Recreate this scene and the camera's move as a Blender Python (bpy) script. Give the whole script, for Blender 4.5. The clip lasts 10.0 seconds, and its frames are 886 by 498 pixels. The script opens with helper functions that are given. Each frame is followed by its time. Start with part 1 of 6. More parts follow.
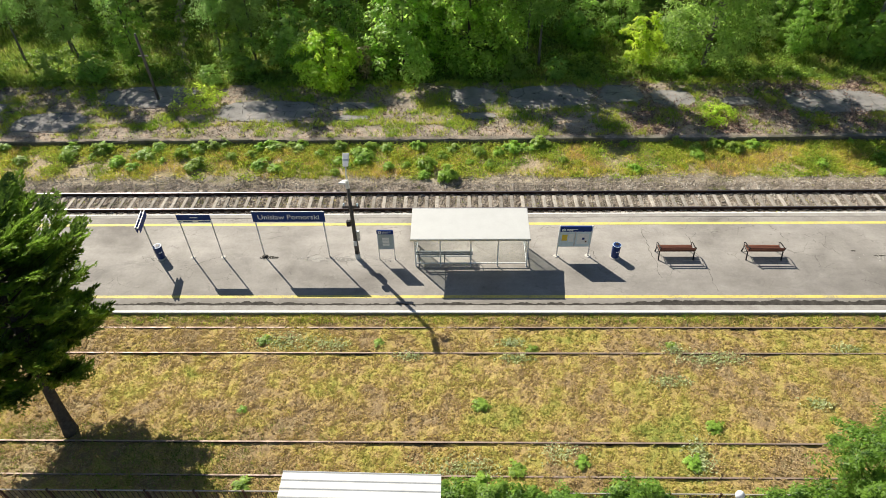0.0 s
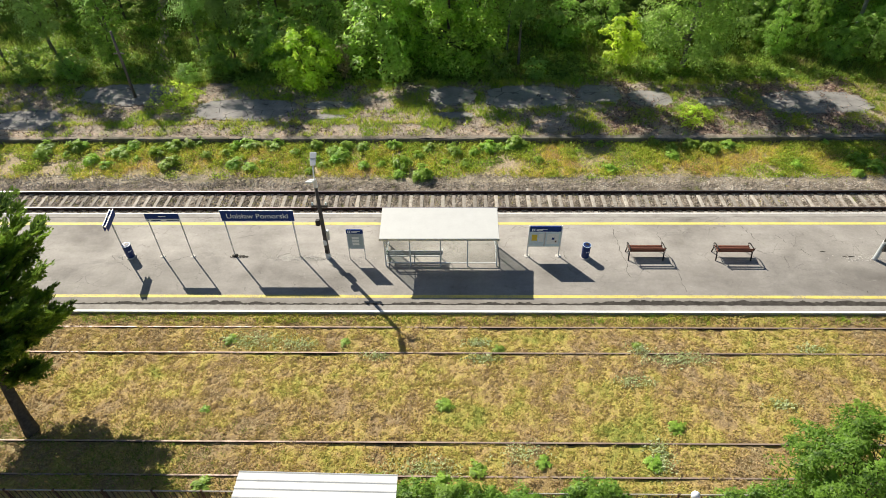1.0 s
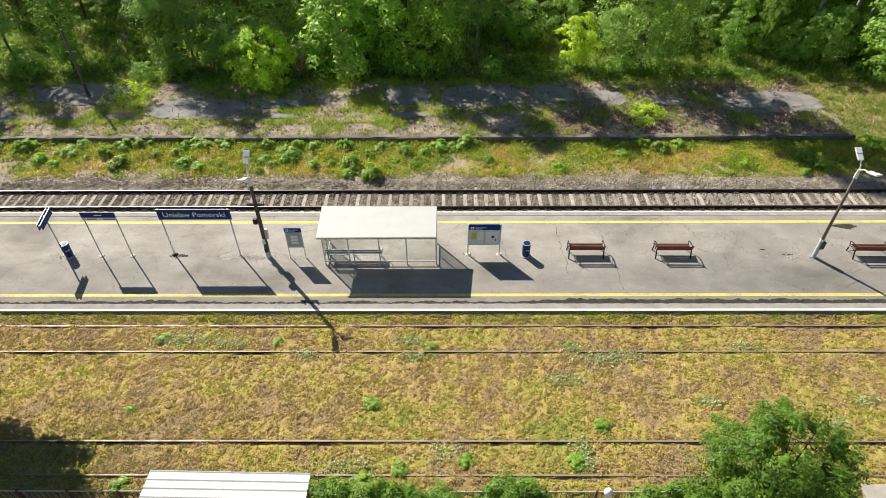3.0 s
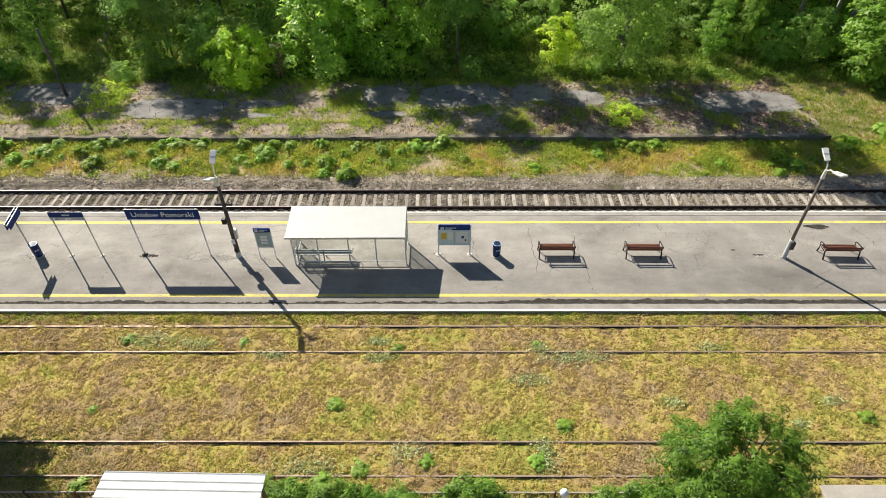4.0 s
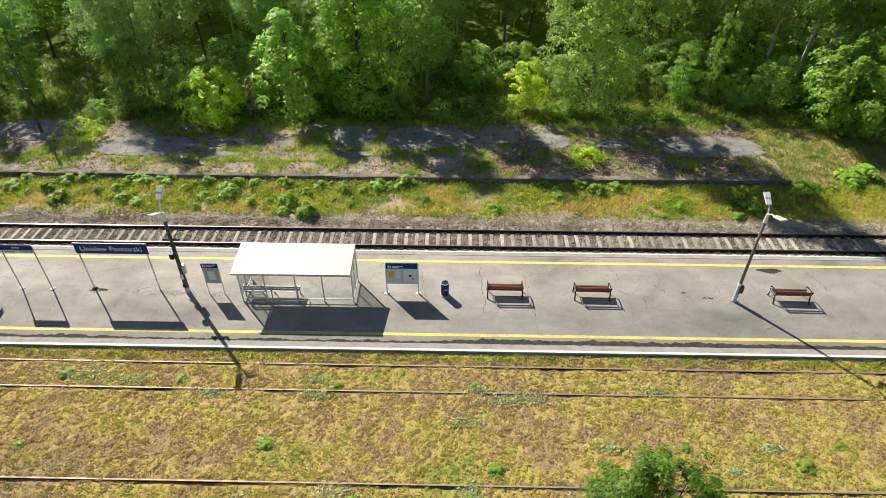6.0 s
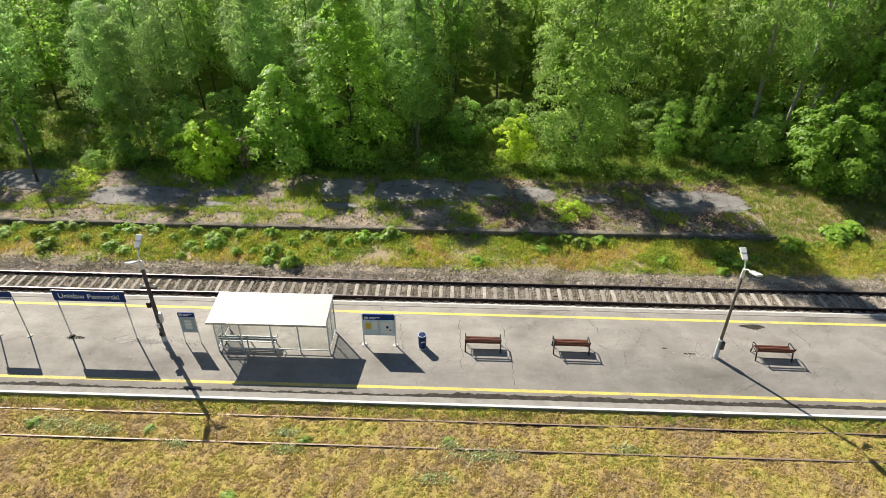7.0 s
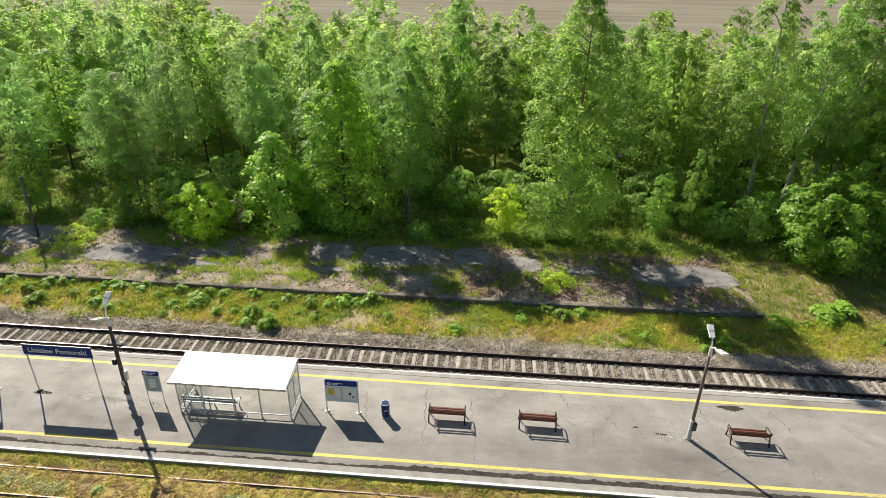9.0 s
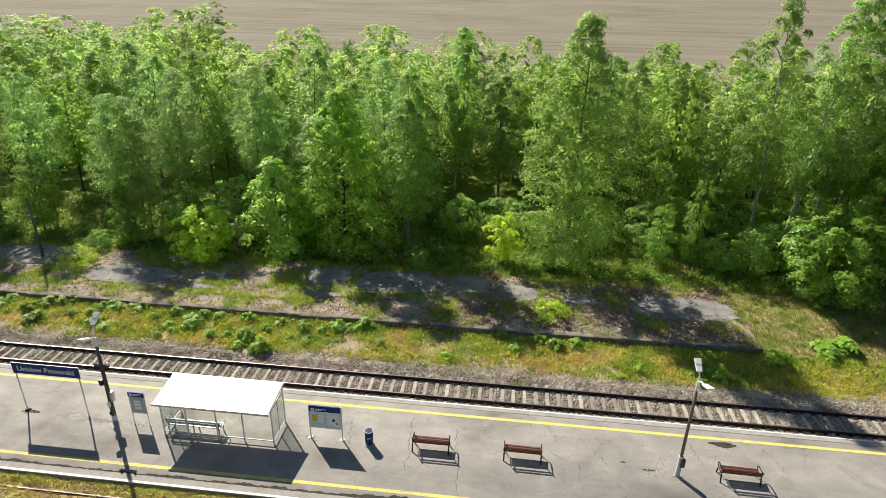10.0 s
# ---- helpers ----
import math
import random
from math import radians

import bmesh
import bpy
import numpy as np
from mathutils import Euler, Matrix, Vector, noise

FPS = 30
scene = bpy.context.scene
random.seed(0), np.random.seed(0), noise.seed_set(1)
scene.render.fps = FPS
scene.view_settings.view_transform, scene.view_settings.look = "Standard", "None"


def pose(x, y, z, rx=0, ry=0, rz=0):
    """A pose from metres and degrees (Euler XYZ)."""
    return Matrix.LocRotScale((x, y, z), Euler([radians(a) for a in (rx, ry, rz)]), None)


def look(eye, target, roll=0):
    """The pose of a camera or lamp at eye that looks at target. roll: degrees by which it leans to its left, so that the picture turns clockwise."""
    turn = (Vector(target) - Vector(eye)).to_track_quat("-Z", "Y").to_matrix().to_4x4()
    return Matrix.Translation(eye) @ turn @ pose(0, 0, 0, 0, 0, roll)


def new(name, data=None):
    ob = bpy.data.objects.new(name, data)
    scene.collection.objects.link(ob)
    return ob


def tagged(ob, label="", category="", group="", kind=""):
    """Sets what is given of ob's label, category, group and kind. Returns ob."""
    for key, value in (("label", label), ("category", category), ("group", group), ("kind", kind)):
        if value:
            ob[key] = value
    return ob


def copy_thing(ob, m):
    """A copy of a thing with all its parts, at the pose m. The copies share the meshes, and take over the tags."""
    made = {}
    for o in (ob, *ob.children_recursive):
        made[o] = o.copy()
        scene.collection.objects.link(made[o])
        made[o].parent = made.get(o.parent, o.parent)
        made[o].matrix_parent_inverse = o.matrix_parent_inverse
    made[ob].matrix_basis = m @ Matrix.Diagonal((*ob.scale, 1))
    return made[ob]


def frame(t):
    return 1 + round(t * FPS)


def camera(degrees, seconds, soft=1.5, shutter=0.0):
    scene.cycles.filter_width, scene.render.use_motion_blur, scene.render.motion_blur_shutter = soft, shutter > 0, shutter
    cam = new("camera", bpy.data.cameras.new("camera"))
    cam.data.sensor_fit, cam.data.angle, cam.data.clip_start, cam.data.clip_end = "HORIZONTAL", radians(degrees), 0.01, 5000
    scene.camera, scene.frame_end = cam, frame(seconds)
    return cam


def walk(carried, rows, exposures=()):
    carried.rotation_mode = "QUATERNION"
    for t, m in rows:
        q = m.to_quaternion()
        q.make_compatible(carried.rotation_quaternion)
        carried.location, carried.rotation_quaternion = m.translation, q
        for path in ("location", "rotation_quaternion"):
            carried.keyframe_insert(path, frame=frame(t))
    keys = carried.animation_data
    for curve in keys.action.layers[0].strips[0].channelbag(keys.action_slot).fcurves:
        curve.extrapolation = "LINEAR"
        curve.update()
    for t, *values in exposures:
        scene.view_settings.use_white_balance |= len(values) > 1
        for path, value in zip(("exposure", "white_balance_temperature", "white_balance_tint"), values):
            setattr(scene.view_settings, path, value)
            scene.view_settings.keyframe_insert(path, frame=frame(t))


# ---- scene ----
cam = camera(71.0, 10.0, 0.9)
PATH = [
    (0, (0.867, -0.179, 20.785), (0.818, 1.313, 19.454), -1.4),
    (0.5, (1.479, -0.135, 20.794), (1.437, 1.355, 19.46), -1.1),
    (1, (2.122, -0.114, 20.759), (2.086, 1.376, 19.426), -0.9),
    (1.5, (2.763, -0.122, 20.705), (2.732, 1.37, 19.373), -0.9),
    (2, (3.402, -0.114, 20.659), (3.378, 1.378, 19.328), -0.7),
    (2.5, (4.064, -0.149, 20.609), (4.044, 1.345, 19.279), -0.6),
    (4, (6.084, -0.095, 20.557), (6.074, 1.399, 19.227), -0.3),
    (4.5, (6.792, -0.126, 20.53), (6.781, 1.368, 19.201), -0.3),
    (5, (7.485, -0.147, 20.524), (7.47, 1.351, 19.199), -0.2),
    (5.5, (8.159, -0.138, 20.529), (8.139, 1.391, 19.239), -0.0),
    (7, (10.203, -0.129, 20.473), (10.152, 1.546, 19.381), 0.4),
    (7.5, (10.863, -0.11, 20.478), (10.796, 1.601, 19.444), 0.5),
    (8, (11.526, -0.056, 20.502), (11.438, 1.68, 19.513), 0.6),
    (8.5, (12.188, -0.001, 20.525), (12.078, 1.757, 19.577), 0.8),
    (9, (12.865, 0.077, 20.556), (12.73, 1.852, 19.647), 0.9),
    (9.5, (13.524, 0.181, 20.559), (13.362, 1.973, 19.686), 1.0),
    (10, (14.195, 0.258, 20.574), (14.004, 2.066, 19.741), 1.2),
]
walk(cam, [(t, look(eye, target, roll)) for t, eye, target, roll in PATH], [(0.0, 0.56), (10.0, 0.56)])
SUN = Vector((-0.78, 0.95, 1.0)).normalized()      # the way to the sun

# ---- light ----
world = bpy.data.worlds.new("sky")
scene.world = world
world.use_nodes = True
wn = world.node_tree.nodes
sky = wn.new("ShaderNodeTexSky")
sky.sky_type, sky.sun_disc = "NISHITA", False
sky.sun_elevation = math.asin(SUN.z)
sky.sun_rotation = math.atan2(SUN.x, SUN.y)
sky.air_density, sky.dust_density = 1.0, 0.6
wn["Background"].inputs["Strength"].default_value = 0.05
world.node_tree.links.new(sky.outputs[0], wn["Background"].inputs["Color"])
sun = new("sun", bpy.data.lights.new("sun", "SUN"))
sun.data.energy, sun.data.angle, sun.data.color = 5.0, radians(0.53), (1.0, 0.935, 0.8)
sun.matrix_world = look(SUN * 80, (0, 0, 0))


# ---- materials ----
class Mat:
    """A node material with short ways to add nodes."""

    def __init__(self, name):
        self.m = bpy.data.materials.new(name)
        self.m.use_nodes = True
        self.n, self.l = self.m.node_tree.nodes, self.m.node_tree.links
        self.p = self.n["Principled BSDF"]
        self.pos = self.n.new("ShaderNodeNewGeometry").outputs["Position"]

    def node(self, kind, *links, **values):
        nd = self.n.new(kind)
        for k, v in values.items():
            if k in nd.inputs.keys():
                nd.inputs[k].default_value = v
            elif k == "feature":
                nd.feature = v
            else:
                raise KeyError(k)
        for socket, out in links:
            self.l.new(out, nd.inputs[socket])
        return nd

    def nz(self, scale, detail=4.0, rough=0.6, stretch=None, distort=0.0):
        at = self.pos
        if stretch:
            at = self.node("ShaderNodeMapping", ("Vector", at), Scale=stretch).outputs[0]
        return self.node("ShaderNodeTexNoise", ("Vector", at), Scale=scale, Detail=detail, Roughness=rough, Distortion=distort).outputs["Fac"]

    def ramp(self, fac, stops):
        nd = self.node("ShaderNodeValToRGB", ("Fac", fac))
        els = nd.color_ramp.elements
        while len(els) < len(stops):
            els.new(0.5)
        for e, (at, c) in zip(els, stops):
            e.position = at
            e.color = (*c, 1) if len(c) == 3 else c
        return nd.outputs["Color"]

    def math(self, op, a, b):
        nd = self.n.new("ShaderNodeMath")
        nd.operation = op
        for i, v in enumerate((a, b)):
            if isinstance(v, (int, float)):
                nd.inputs[i].default_value = v
            else:
                self.l.new(v, nd.inputs[i])
        return nd.outputs[0]

    def math_vec(self, vec, fac, size):
        """A place shifted by a noise, to bend straight lines."""
        nd = self.n.new("ShaderNodeVectorMath")
        nd.operation = "ADD"
        self.l.new(vec, nd.inputs[0])
        self.l.new(self.math("MULTIPLY", fac, size), nd.inputs[1])
        return nd.outputs[0]

    def span(self, fac, lo, hi, a=0.0, b=1.0):
        nd = self.n.new("ShaderNodeMapRange")
        self.l.new(fac, nd.inputs["Value"])
        for k, v in (("From Min", lo), ("From Max", hi), ("To Min", a), ("To Max", b)):
            nd.inputs[k].default_value = v
        return nd.outputs["Result"]

    def mix(self, fac, a, b, how="MIX"):
        nd = self.n.new("ShaderNodeMix")
        nd.data_type, nd.blend_type = "RGBA", how
        for i, v in ((0, fac), (6, a), (7, b)):
            if isinstance(v, (int, float)):
                nd.inputs[i].default_value = v
            elif isinstance(v, tuple):
                nd.inputs[i].default_value = (*v, 1)
            else:
                self.l.new(v, nd.inputs[i])
        return nd.outputs[2]

    def value(self, colour, fac):
        return self.node("ShaderNodeHueSaturation", ("Color", colour), ("Value", fac)).outputs[0]

    def rand(self, island=True):
        if island:
            return self.n.new("ShaderNodeNewGeometry").outputs["Random Per Island"]
        return self.n.new("ShaderNodeObjectInfo").outputs["Random"]

    def done(self, colour, rough=0.9, bump=None, strength=0.3, dist=0.02, metal=0.0, spec=0.3):
        if isinstance(colour, tuple):
            self.p.inputs["Base Color"].default_value = (*colour, 1)
        else:
            self.l.new(colour, self.p.inputs["Base Color"])
        if isinstance(rough, float):
            self.p.inputs["Roughness"].default_value = rough
        else:
            self.l.new(rough, self.p.inputs["Roughness"])
        self.p.inputs["Metallic"].default_value = metal
        self.p.inputs["Specular IOR Level"].default_value = spec
        if bump is not None:
            b = self.node("ShaderNodeBump", ("Height", bump), Strength=strength, Distance=dist)
            self.l.new(b.outputs[0], self.p.inputs["Normal"])
        return self.m


def plain(name, colour, rough=0.5, metal=0.0, wear=0.15, scale=9.0, spec=0.4, bump=0.15):
    """Paint, metal or plastic with faint stains at two scales."""
    a = Mat(name)
    big, fine = a.nz(scale, 5), a.nz(scale * 9, 3)
    v = a.math("ADD", a.span(big, 0.3, 0.7, 1 - wear, 1 + wear * 0.5), a.span(fine, 0.3, 0.7, -wear * 0.4, wear * 0.4))
    c = a.node("ShaderNodeRGB")
    c.outputs[0].default_value = (*colour, 1)
    return a.done(a.value(c.outputs[0], v), a.span(big, 0.3, 0.7, min(1, rough + 0.1), max(0.05, rough - 0.1)), fine, bump, 0.004, metal, spec)


def thin(a, colour, share):
    """Lets light through blades and leaves: a share of the surface scatters to its far side."""
    t = a.node("ShaderNodeBsdfTranslucent", ("Color", colour))
    mx = a.node("ShaderNodeMixShader", Fac=share)
    a.l.new(a.p.outputs[0], mx.inputs[1])
    a.l.new(t.outputs[0], mx.inputs[2])
    a.l.new(mx.outputs[0], a.n["Material Output"].inputs["Surface"])
    return a.m


def turf(name, stops, patch, fine, spread=0.35, bump=0.6, island=False, dist=0.06, parched=0.0, share=0.45, vary=0.3):
    """Grass, moss and soil: patches of several colours, broken up finely."""
    a = Mat(name)
    big = a.nz(patch, 6, 0.65)
    mid = a.nz(patch * 5, 4, 0.6)
    f = a.math("ADD", a.math("MULTIPLY", big, 0.6 if parched else 0.8), a.math("MULTIPLY", mid, 0.4 if parched else 0.2))
    if parched:                                   # drier and browner towards one end
        x = a.node("ShaderNodeSeparateXYZ", ("Vector", a.pos)).outputs["X"]
        f = a.math("ADD", f, a.span(x, -15, 3, parched, 0.0))
    if island:
        f = a.math("ADD", f, a.span(a.rand(), 0, 1, -0.08, 0.08))
    c = a.ramp(f, stops)
    small = a.nz(fine, 5, 0.7)
    v = a.span(small, 0.28, 0.72, 1 - spread, 1 + spread)
    if island:
        v = a.math("MULTIPLY", v, a.span(a.math("FRACT", a.math("MULTIPLY", a.rand(), 7.31), 0.0), 0, 1, 1 - vary, 1 + vary))
    c = a.value(c, v)
    a.done(c, 0.95, None if island else small, bump, dist, spec=0.1)
    return thin(a, c, share) if island else a.m


def leaf(name, dark, bright, through_part=0.5, hue=0.014, patch=0.0, glow=1.5, spec=0.3):
    """Leaves: each its own shade, each plant its own tint, light passing through."""
    a = Mat(name)
    f = a.rand()
    if patch:                                     # whole sprays differ, not only single leaves
        f = a.math("ADD", a.math("MULTIPLY", f, 0.35), a.span(a.nz(patch, 3), 0.35, 0.7, 0.0, 0.65))
    c = a.mix(f, dark, bright)
    o = a.rand(False)
    h = a.node("ShaderNodeHueSaturation", ("Color", c), ("Hue", a.span(o, 0, 1, 0.5 - hue * 0.3, 0.5 + hue)), ("Value", a.span(o, 0, 1, 0.86, 1.14)), Saturation=0.95).outputs[0]
    a.done(h, 0.45, spec=spec)
    return thin(a, a.value(h, a.span(o, 0, 1, glow, glow)), through_part)


def leaf_far():
    """Leaves of the far wood: tints change from crown to crown."""
    a = Mat("far wood leaves")
    c = a.mix(a.rand(), (0.22, 0.33, 0.055), (0.46, 0.62, 0.12))
    o = a.node("ShaderNodeTexVoronoi", ("Vector", a.node("ShaderNodeMapping", ("Vector", a.pos), Scale=(0.28, 0.28, 0.0)).outputs[0]), Scale=1.0).outputs["Color"]
    s = a.node("ShaderNodeSeparateColor", ("Color", o))
    h = a.node("ShaderNodeHueSaturation", ("Color", c), ("Hue", a.span(s.outputs[0], 0, 1, 0.485, 0.51)), ("Saturation", a.span(s.outputs[1], 0, 1, 0.75, 0.98)), ("Value", a.span(s.outputs[2], 0, 1, 0.75, 1.3))).outputs[0]
    a.done(h, 0.6, spec=0.2)
    return thin(a, a.value(h, a.span(s.outputs[2], 0, 1, 1.5, 1.5)), 0.52)


def glass(name, tint=(0.93, 0.96, 0.96), clear=0.95):
    """A thin pane: mostly clear, with a little gloss and haze of dirt."""
    a = Mat(name)
    tr = a.node("ShaderNodeBsdfTransparent", Color=(*tint, 1))
    a.done((0.75, 0.78, 0.78), 0.12)
    f = a.span(a.nz(3.0, 4), 0.3, 0.7, 1 - clear - 0.03, 1 - clear + 0.05)
    mx = a.node("ShaderNodeMixShader", ("Fac", f))
    a.l.new(tr.outputs[0], mx.inputs[1])
    a.l.new(a.p.outputs[0], mx.inputs[2])
    a.l.new(mx.outputs[0], a.n["Material Output"].inputs["Surface"])
    return a.m


def asphalt_platform():
    a = Mat("platform asphalt")
    big = a.nz(0.22, 5, 0.55, distort=0.4)
    mid = a.nz(1.1, 5, 0.65, stretch=(0.5, 1, 1))
    grit = a.nz(45, 4, 0.7)
    base = a.ramp(big, [(0.3, (0.21, 0.192, 0.175)), (0.42, (0.32, 0.297, 0.272)), (0.55, (0.385, 0.358, 0.33)), (0.7, (0.3, 0.277, 0.252))])
    c = a.value(base, a.span(mid, 0.25, 0.75, 0.82, 1.14))
    c = a.value(c, a.span(grit, 0.25, 0.75, 0.84, 1.16))
    xyz = a.node("ShaderNodeSeparateXYZ", ("Vector", a.pos))
    c = a.value(c, a.span(xyz.outputs["X"], 4, 20, 1.0, 0.86))        # older, greyer asphalt past the shelter
    lane = a.span(a.math("ADD", xyz.outputs["Y"], a.span(a.nz(0.35, 4, 0.6), 0.3, 0.7, -0.8, 0.8)), 21.2, 23.2, 0.86, 1.1)
    c = a.value(c, lane)                                              # near half darker, far half lighter
    c = a.value(c, a.span(a.nz(7.0, 5, 0.7), 0.3, 0.7, 0.92, 1.08))
    stains = a.span(a.nz(0.6, 7, 0.72, stretch=(0.6, 1, 1), distort=0.9), 0.56, 0.72)
    c = a.mix(a.math("MULTIPLY", stains, 0.55), c, (0.17, 0.16, 0.15))
    spots = a.span(a.nz(3.2, 4, 0.6), 0.66, 0.7)
    c = a.mix(a.math("MULTIPLY", spots, 0.4), c, (0.14, 0.13, 0.12))
    net = a.node("ShaderNodeTexVoronoi", ("Vector", a.node("ShaderNodeMapping", ("Vector", a.math_vec(a.pos, a.nz(2.5, 4), 0.5)), Scale=(1.1, 1.5, 0.0)).outputs[0]), feature="DISTANCE_TO_EDGE", Scale=1.0).outputs["Distance"]
    worn = a.span(a.nz(0.5, 4, 0.6), 0.52, 0.6)
    c = a.mix(a.math("MULTIPLY", a.math("MULTIPLY", a.span(net, 0.016, 0.004), worn), 0.6), c, (0.12, 0.11, 0.1))
    scuff = a.span(a.nz(1.6, 6, 0.75, stretch=(0.7, 1, 1), distort=0.6), 0.6, 0.72)
    c = a.mix(a.math("MULTIPLY", scuff, 0.3), c, (0.5, 0.48, 0.45))
    # grime between the near line and the kerb
    rim = a.span(a.math("ADD", xyz.outputs["Y"], a.span(a.nz(1.3, 6, 0.7), 0.3, 0.7, -0.2, 0.2)), 19.75, 19.45)
    c = a.mix(a.math("MULTIPLY", rim, 0.5), c, (0.2, 0.18, 0.155))
    return a.done(c, a.span(mid, 0.3, 0.7, 0.95, 0.8), grit, 0.25, 0.006, spec=0.25)


def old_ground():
    """Disused platform: soil, dry leaves and moss over what is left of the surface."""
    a = Mat("disused platform soil")
    grit = a.nz(16, 6, 0.75)
    soil = a.ramp(a.nz(0.9, 7, 0.72), [(0.34, (0.3, 0.33, 0.1)), (0.42, (0.26, 0.22, 0.17)), (0.5, (0.4, 0.345, 0.285)), (0.58, (0.5, 0.38, 0.28)), (0.66, (0.56, 0.5, 0.44))])
    c = a.value(soil, a.span(grit, 0.3, 0.7, 0.5, 1.4))
    return a.done(c, 0.95, grit, 0.8, 0.05, spec=0.15)


def old_tar():
    """Old smooth asphalt: grey, with fine cracks and dusty stains."""
    a = Mat("old grey asphalt")
    v = a.node("ShaderNodeTexVoronoi", ("Vector", a.node("ShaderNodeMapping", ("Vector", a.pos), Scale=(0.9, 1.3, 0.0)).outputs[0]), feature="DISTANCE_TO_EDGE", Scale=1.0).outputs["Distance"]
    tar = a.ramp(a.nz(0.8, 6, 0.65), [(0.32, (0.19, 0.18, 0.175)), (0.55, (0.28, 0.268, 0.258)), (0.7, (0.35, 0.32, 0.295))])
    grit = a.nz(40, 4, 0.7)
    c = a.value(tar, a.span(grit, 0.3, 0.7, 0.85, 1.15))
    c = a.mix(a.math("MULTIPLY", a.span(v, 0.025, 0.01), a.span(a.nz(0.9, 3), 0.48, 0.56)), c, (0.06, 0.055, 0.05))
    return a.done(c, 0.9, grit, 0.3, 0.006, spec=0.2)


def paint_line(name, colour, under, worn=0.6):
    a = Mat(name)
    f = a.math("ADD", a.math("MULTIPLY", a.nz(14, 6, 0.75), 0.6), a.math("MULTIPLY", a.nz(0.6, 4), 0.4))
    c = a.mix(a.span(f, worn, worn + 0.06), colour, under)
    c = a.value(c, a.span(a.nz(2.2, 4), 0.3, 0.7, 0.88, 1.1))
    return a.done(c, 0.7, a.nz(50, 3), 0.2, 0.004, spec=0.3)


def timber(name, a_col, b_col, along=0):
    a = Mat(name)
    s = [30.0, 30.0, 30.0]
    s[along] = 1.5
    g = a.nz(1.0, 6, 0.65, stretch=tuple(s))
    c = a.value(a.mix(a.span(g, 0.3, 0.7), a_col, b_col), a.span(a.rand(False), 0, 1, 0.8, 1.2))
    return a.done(c, 0.6, g, 0.4, 0.004, spec=0.3)


def concrete(name, lo, hi, scale=2.0, vary=0.2):
    a = Mat(name)
    c = a.ramp(a.nz(scale, 7, 0.68), [(0.3, lo), (0.7, hi)])
    grit = a.nz(scale * 18, 4, 0.7)
    c = a.value(c, a.span(grit, 0.3, 0.7, 0.82, 1.15))
    c = a.value(c, a.span(a.rand(False), 0, 1, 1 - vary, 1 + vary))
    return a.done(c, 0.92, grit, 0.35, 0.008, spec=0.2)


def field():
    """Bare drilled field: pale brown soil with faint wheel rows along x."""
    a = Mat("ploughed field")
    rows = a.nz(1.0, 5, 0.7, stretch=(0.004, 0.22, 1))
    c = a.ramp(a.math("ADD", a.math("MULTIPLY", rows, 0.6), a.math("MULTIPLY", a.nz(0.02, 5), 0.4)), [(0.36, (0.16, 0.138, 0.1)), (0.5, (0.24, 0.212, 0.16)), (0.64, (0.29, 0.262, 0.205))])
    g = a.nz(1.5, 5, 0.75)
    return a.done(a.value(c, a.span(g, 0.3, 0.7, 0.85, 1.12)), 0.98, g, 0.4, 0.05, spec=0.1)


NEAR = [(0.29, (0.22, 0.3, 0.055)), (0.38, (0.37, 0.38, 0.09)), (0.46, (0.55, 0.455, 0.13)), (0.53, (0.55, 0.4, 0.17)), (0.59, (0.38, 0.27, 0.15)), (0.63, (0.52, 0.4, 0.21)), (0.69, (0.6, 0.49, 0.3))]
BANK = [(0.38, (0.3, 0.42, 0.06)), (0.46, (0.52, 0.58, 0.09)), (0.53, (0.76, 0.7, 0.15)), (0.6, (0.78, 0.6, 0.25)), (0.66, (0.6, 0.44, 0.25))]
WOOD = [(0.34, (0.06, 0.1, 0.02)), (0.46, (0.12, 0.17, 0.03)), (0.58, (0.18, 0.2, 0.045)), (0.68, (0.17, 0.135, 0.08))]
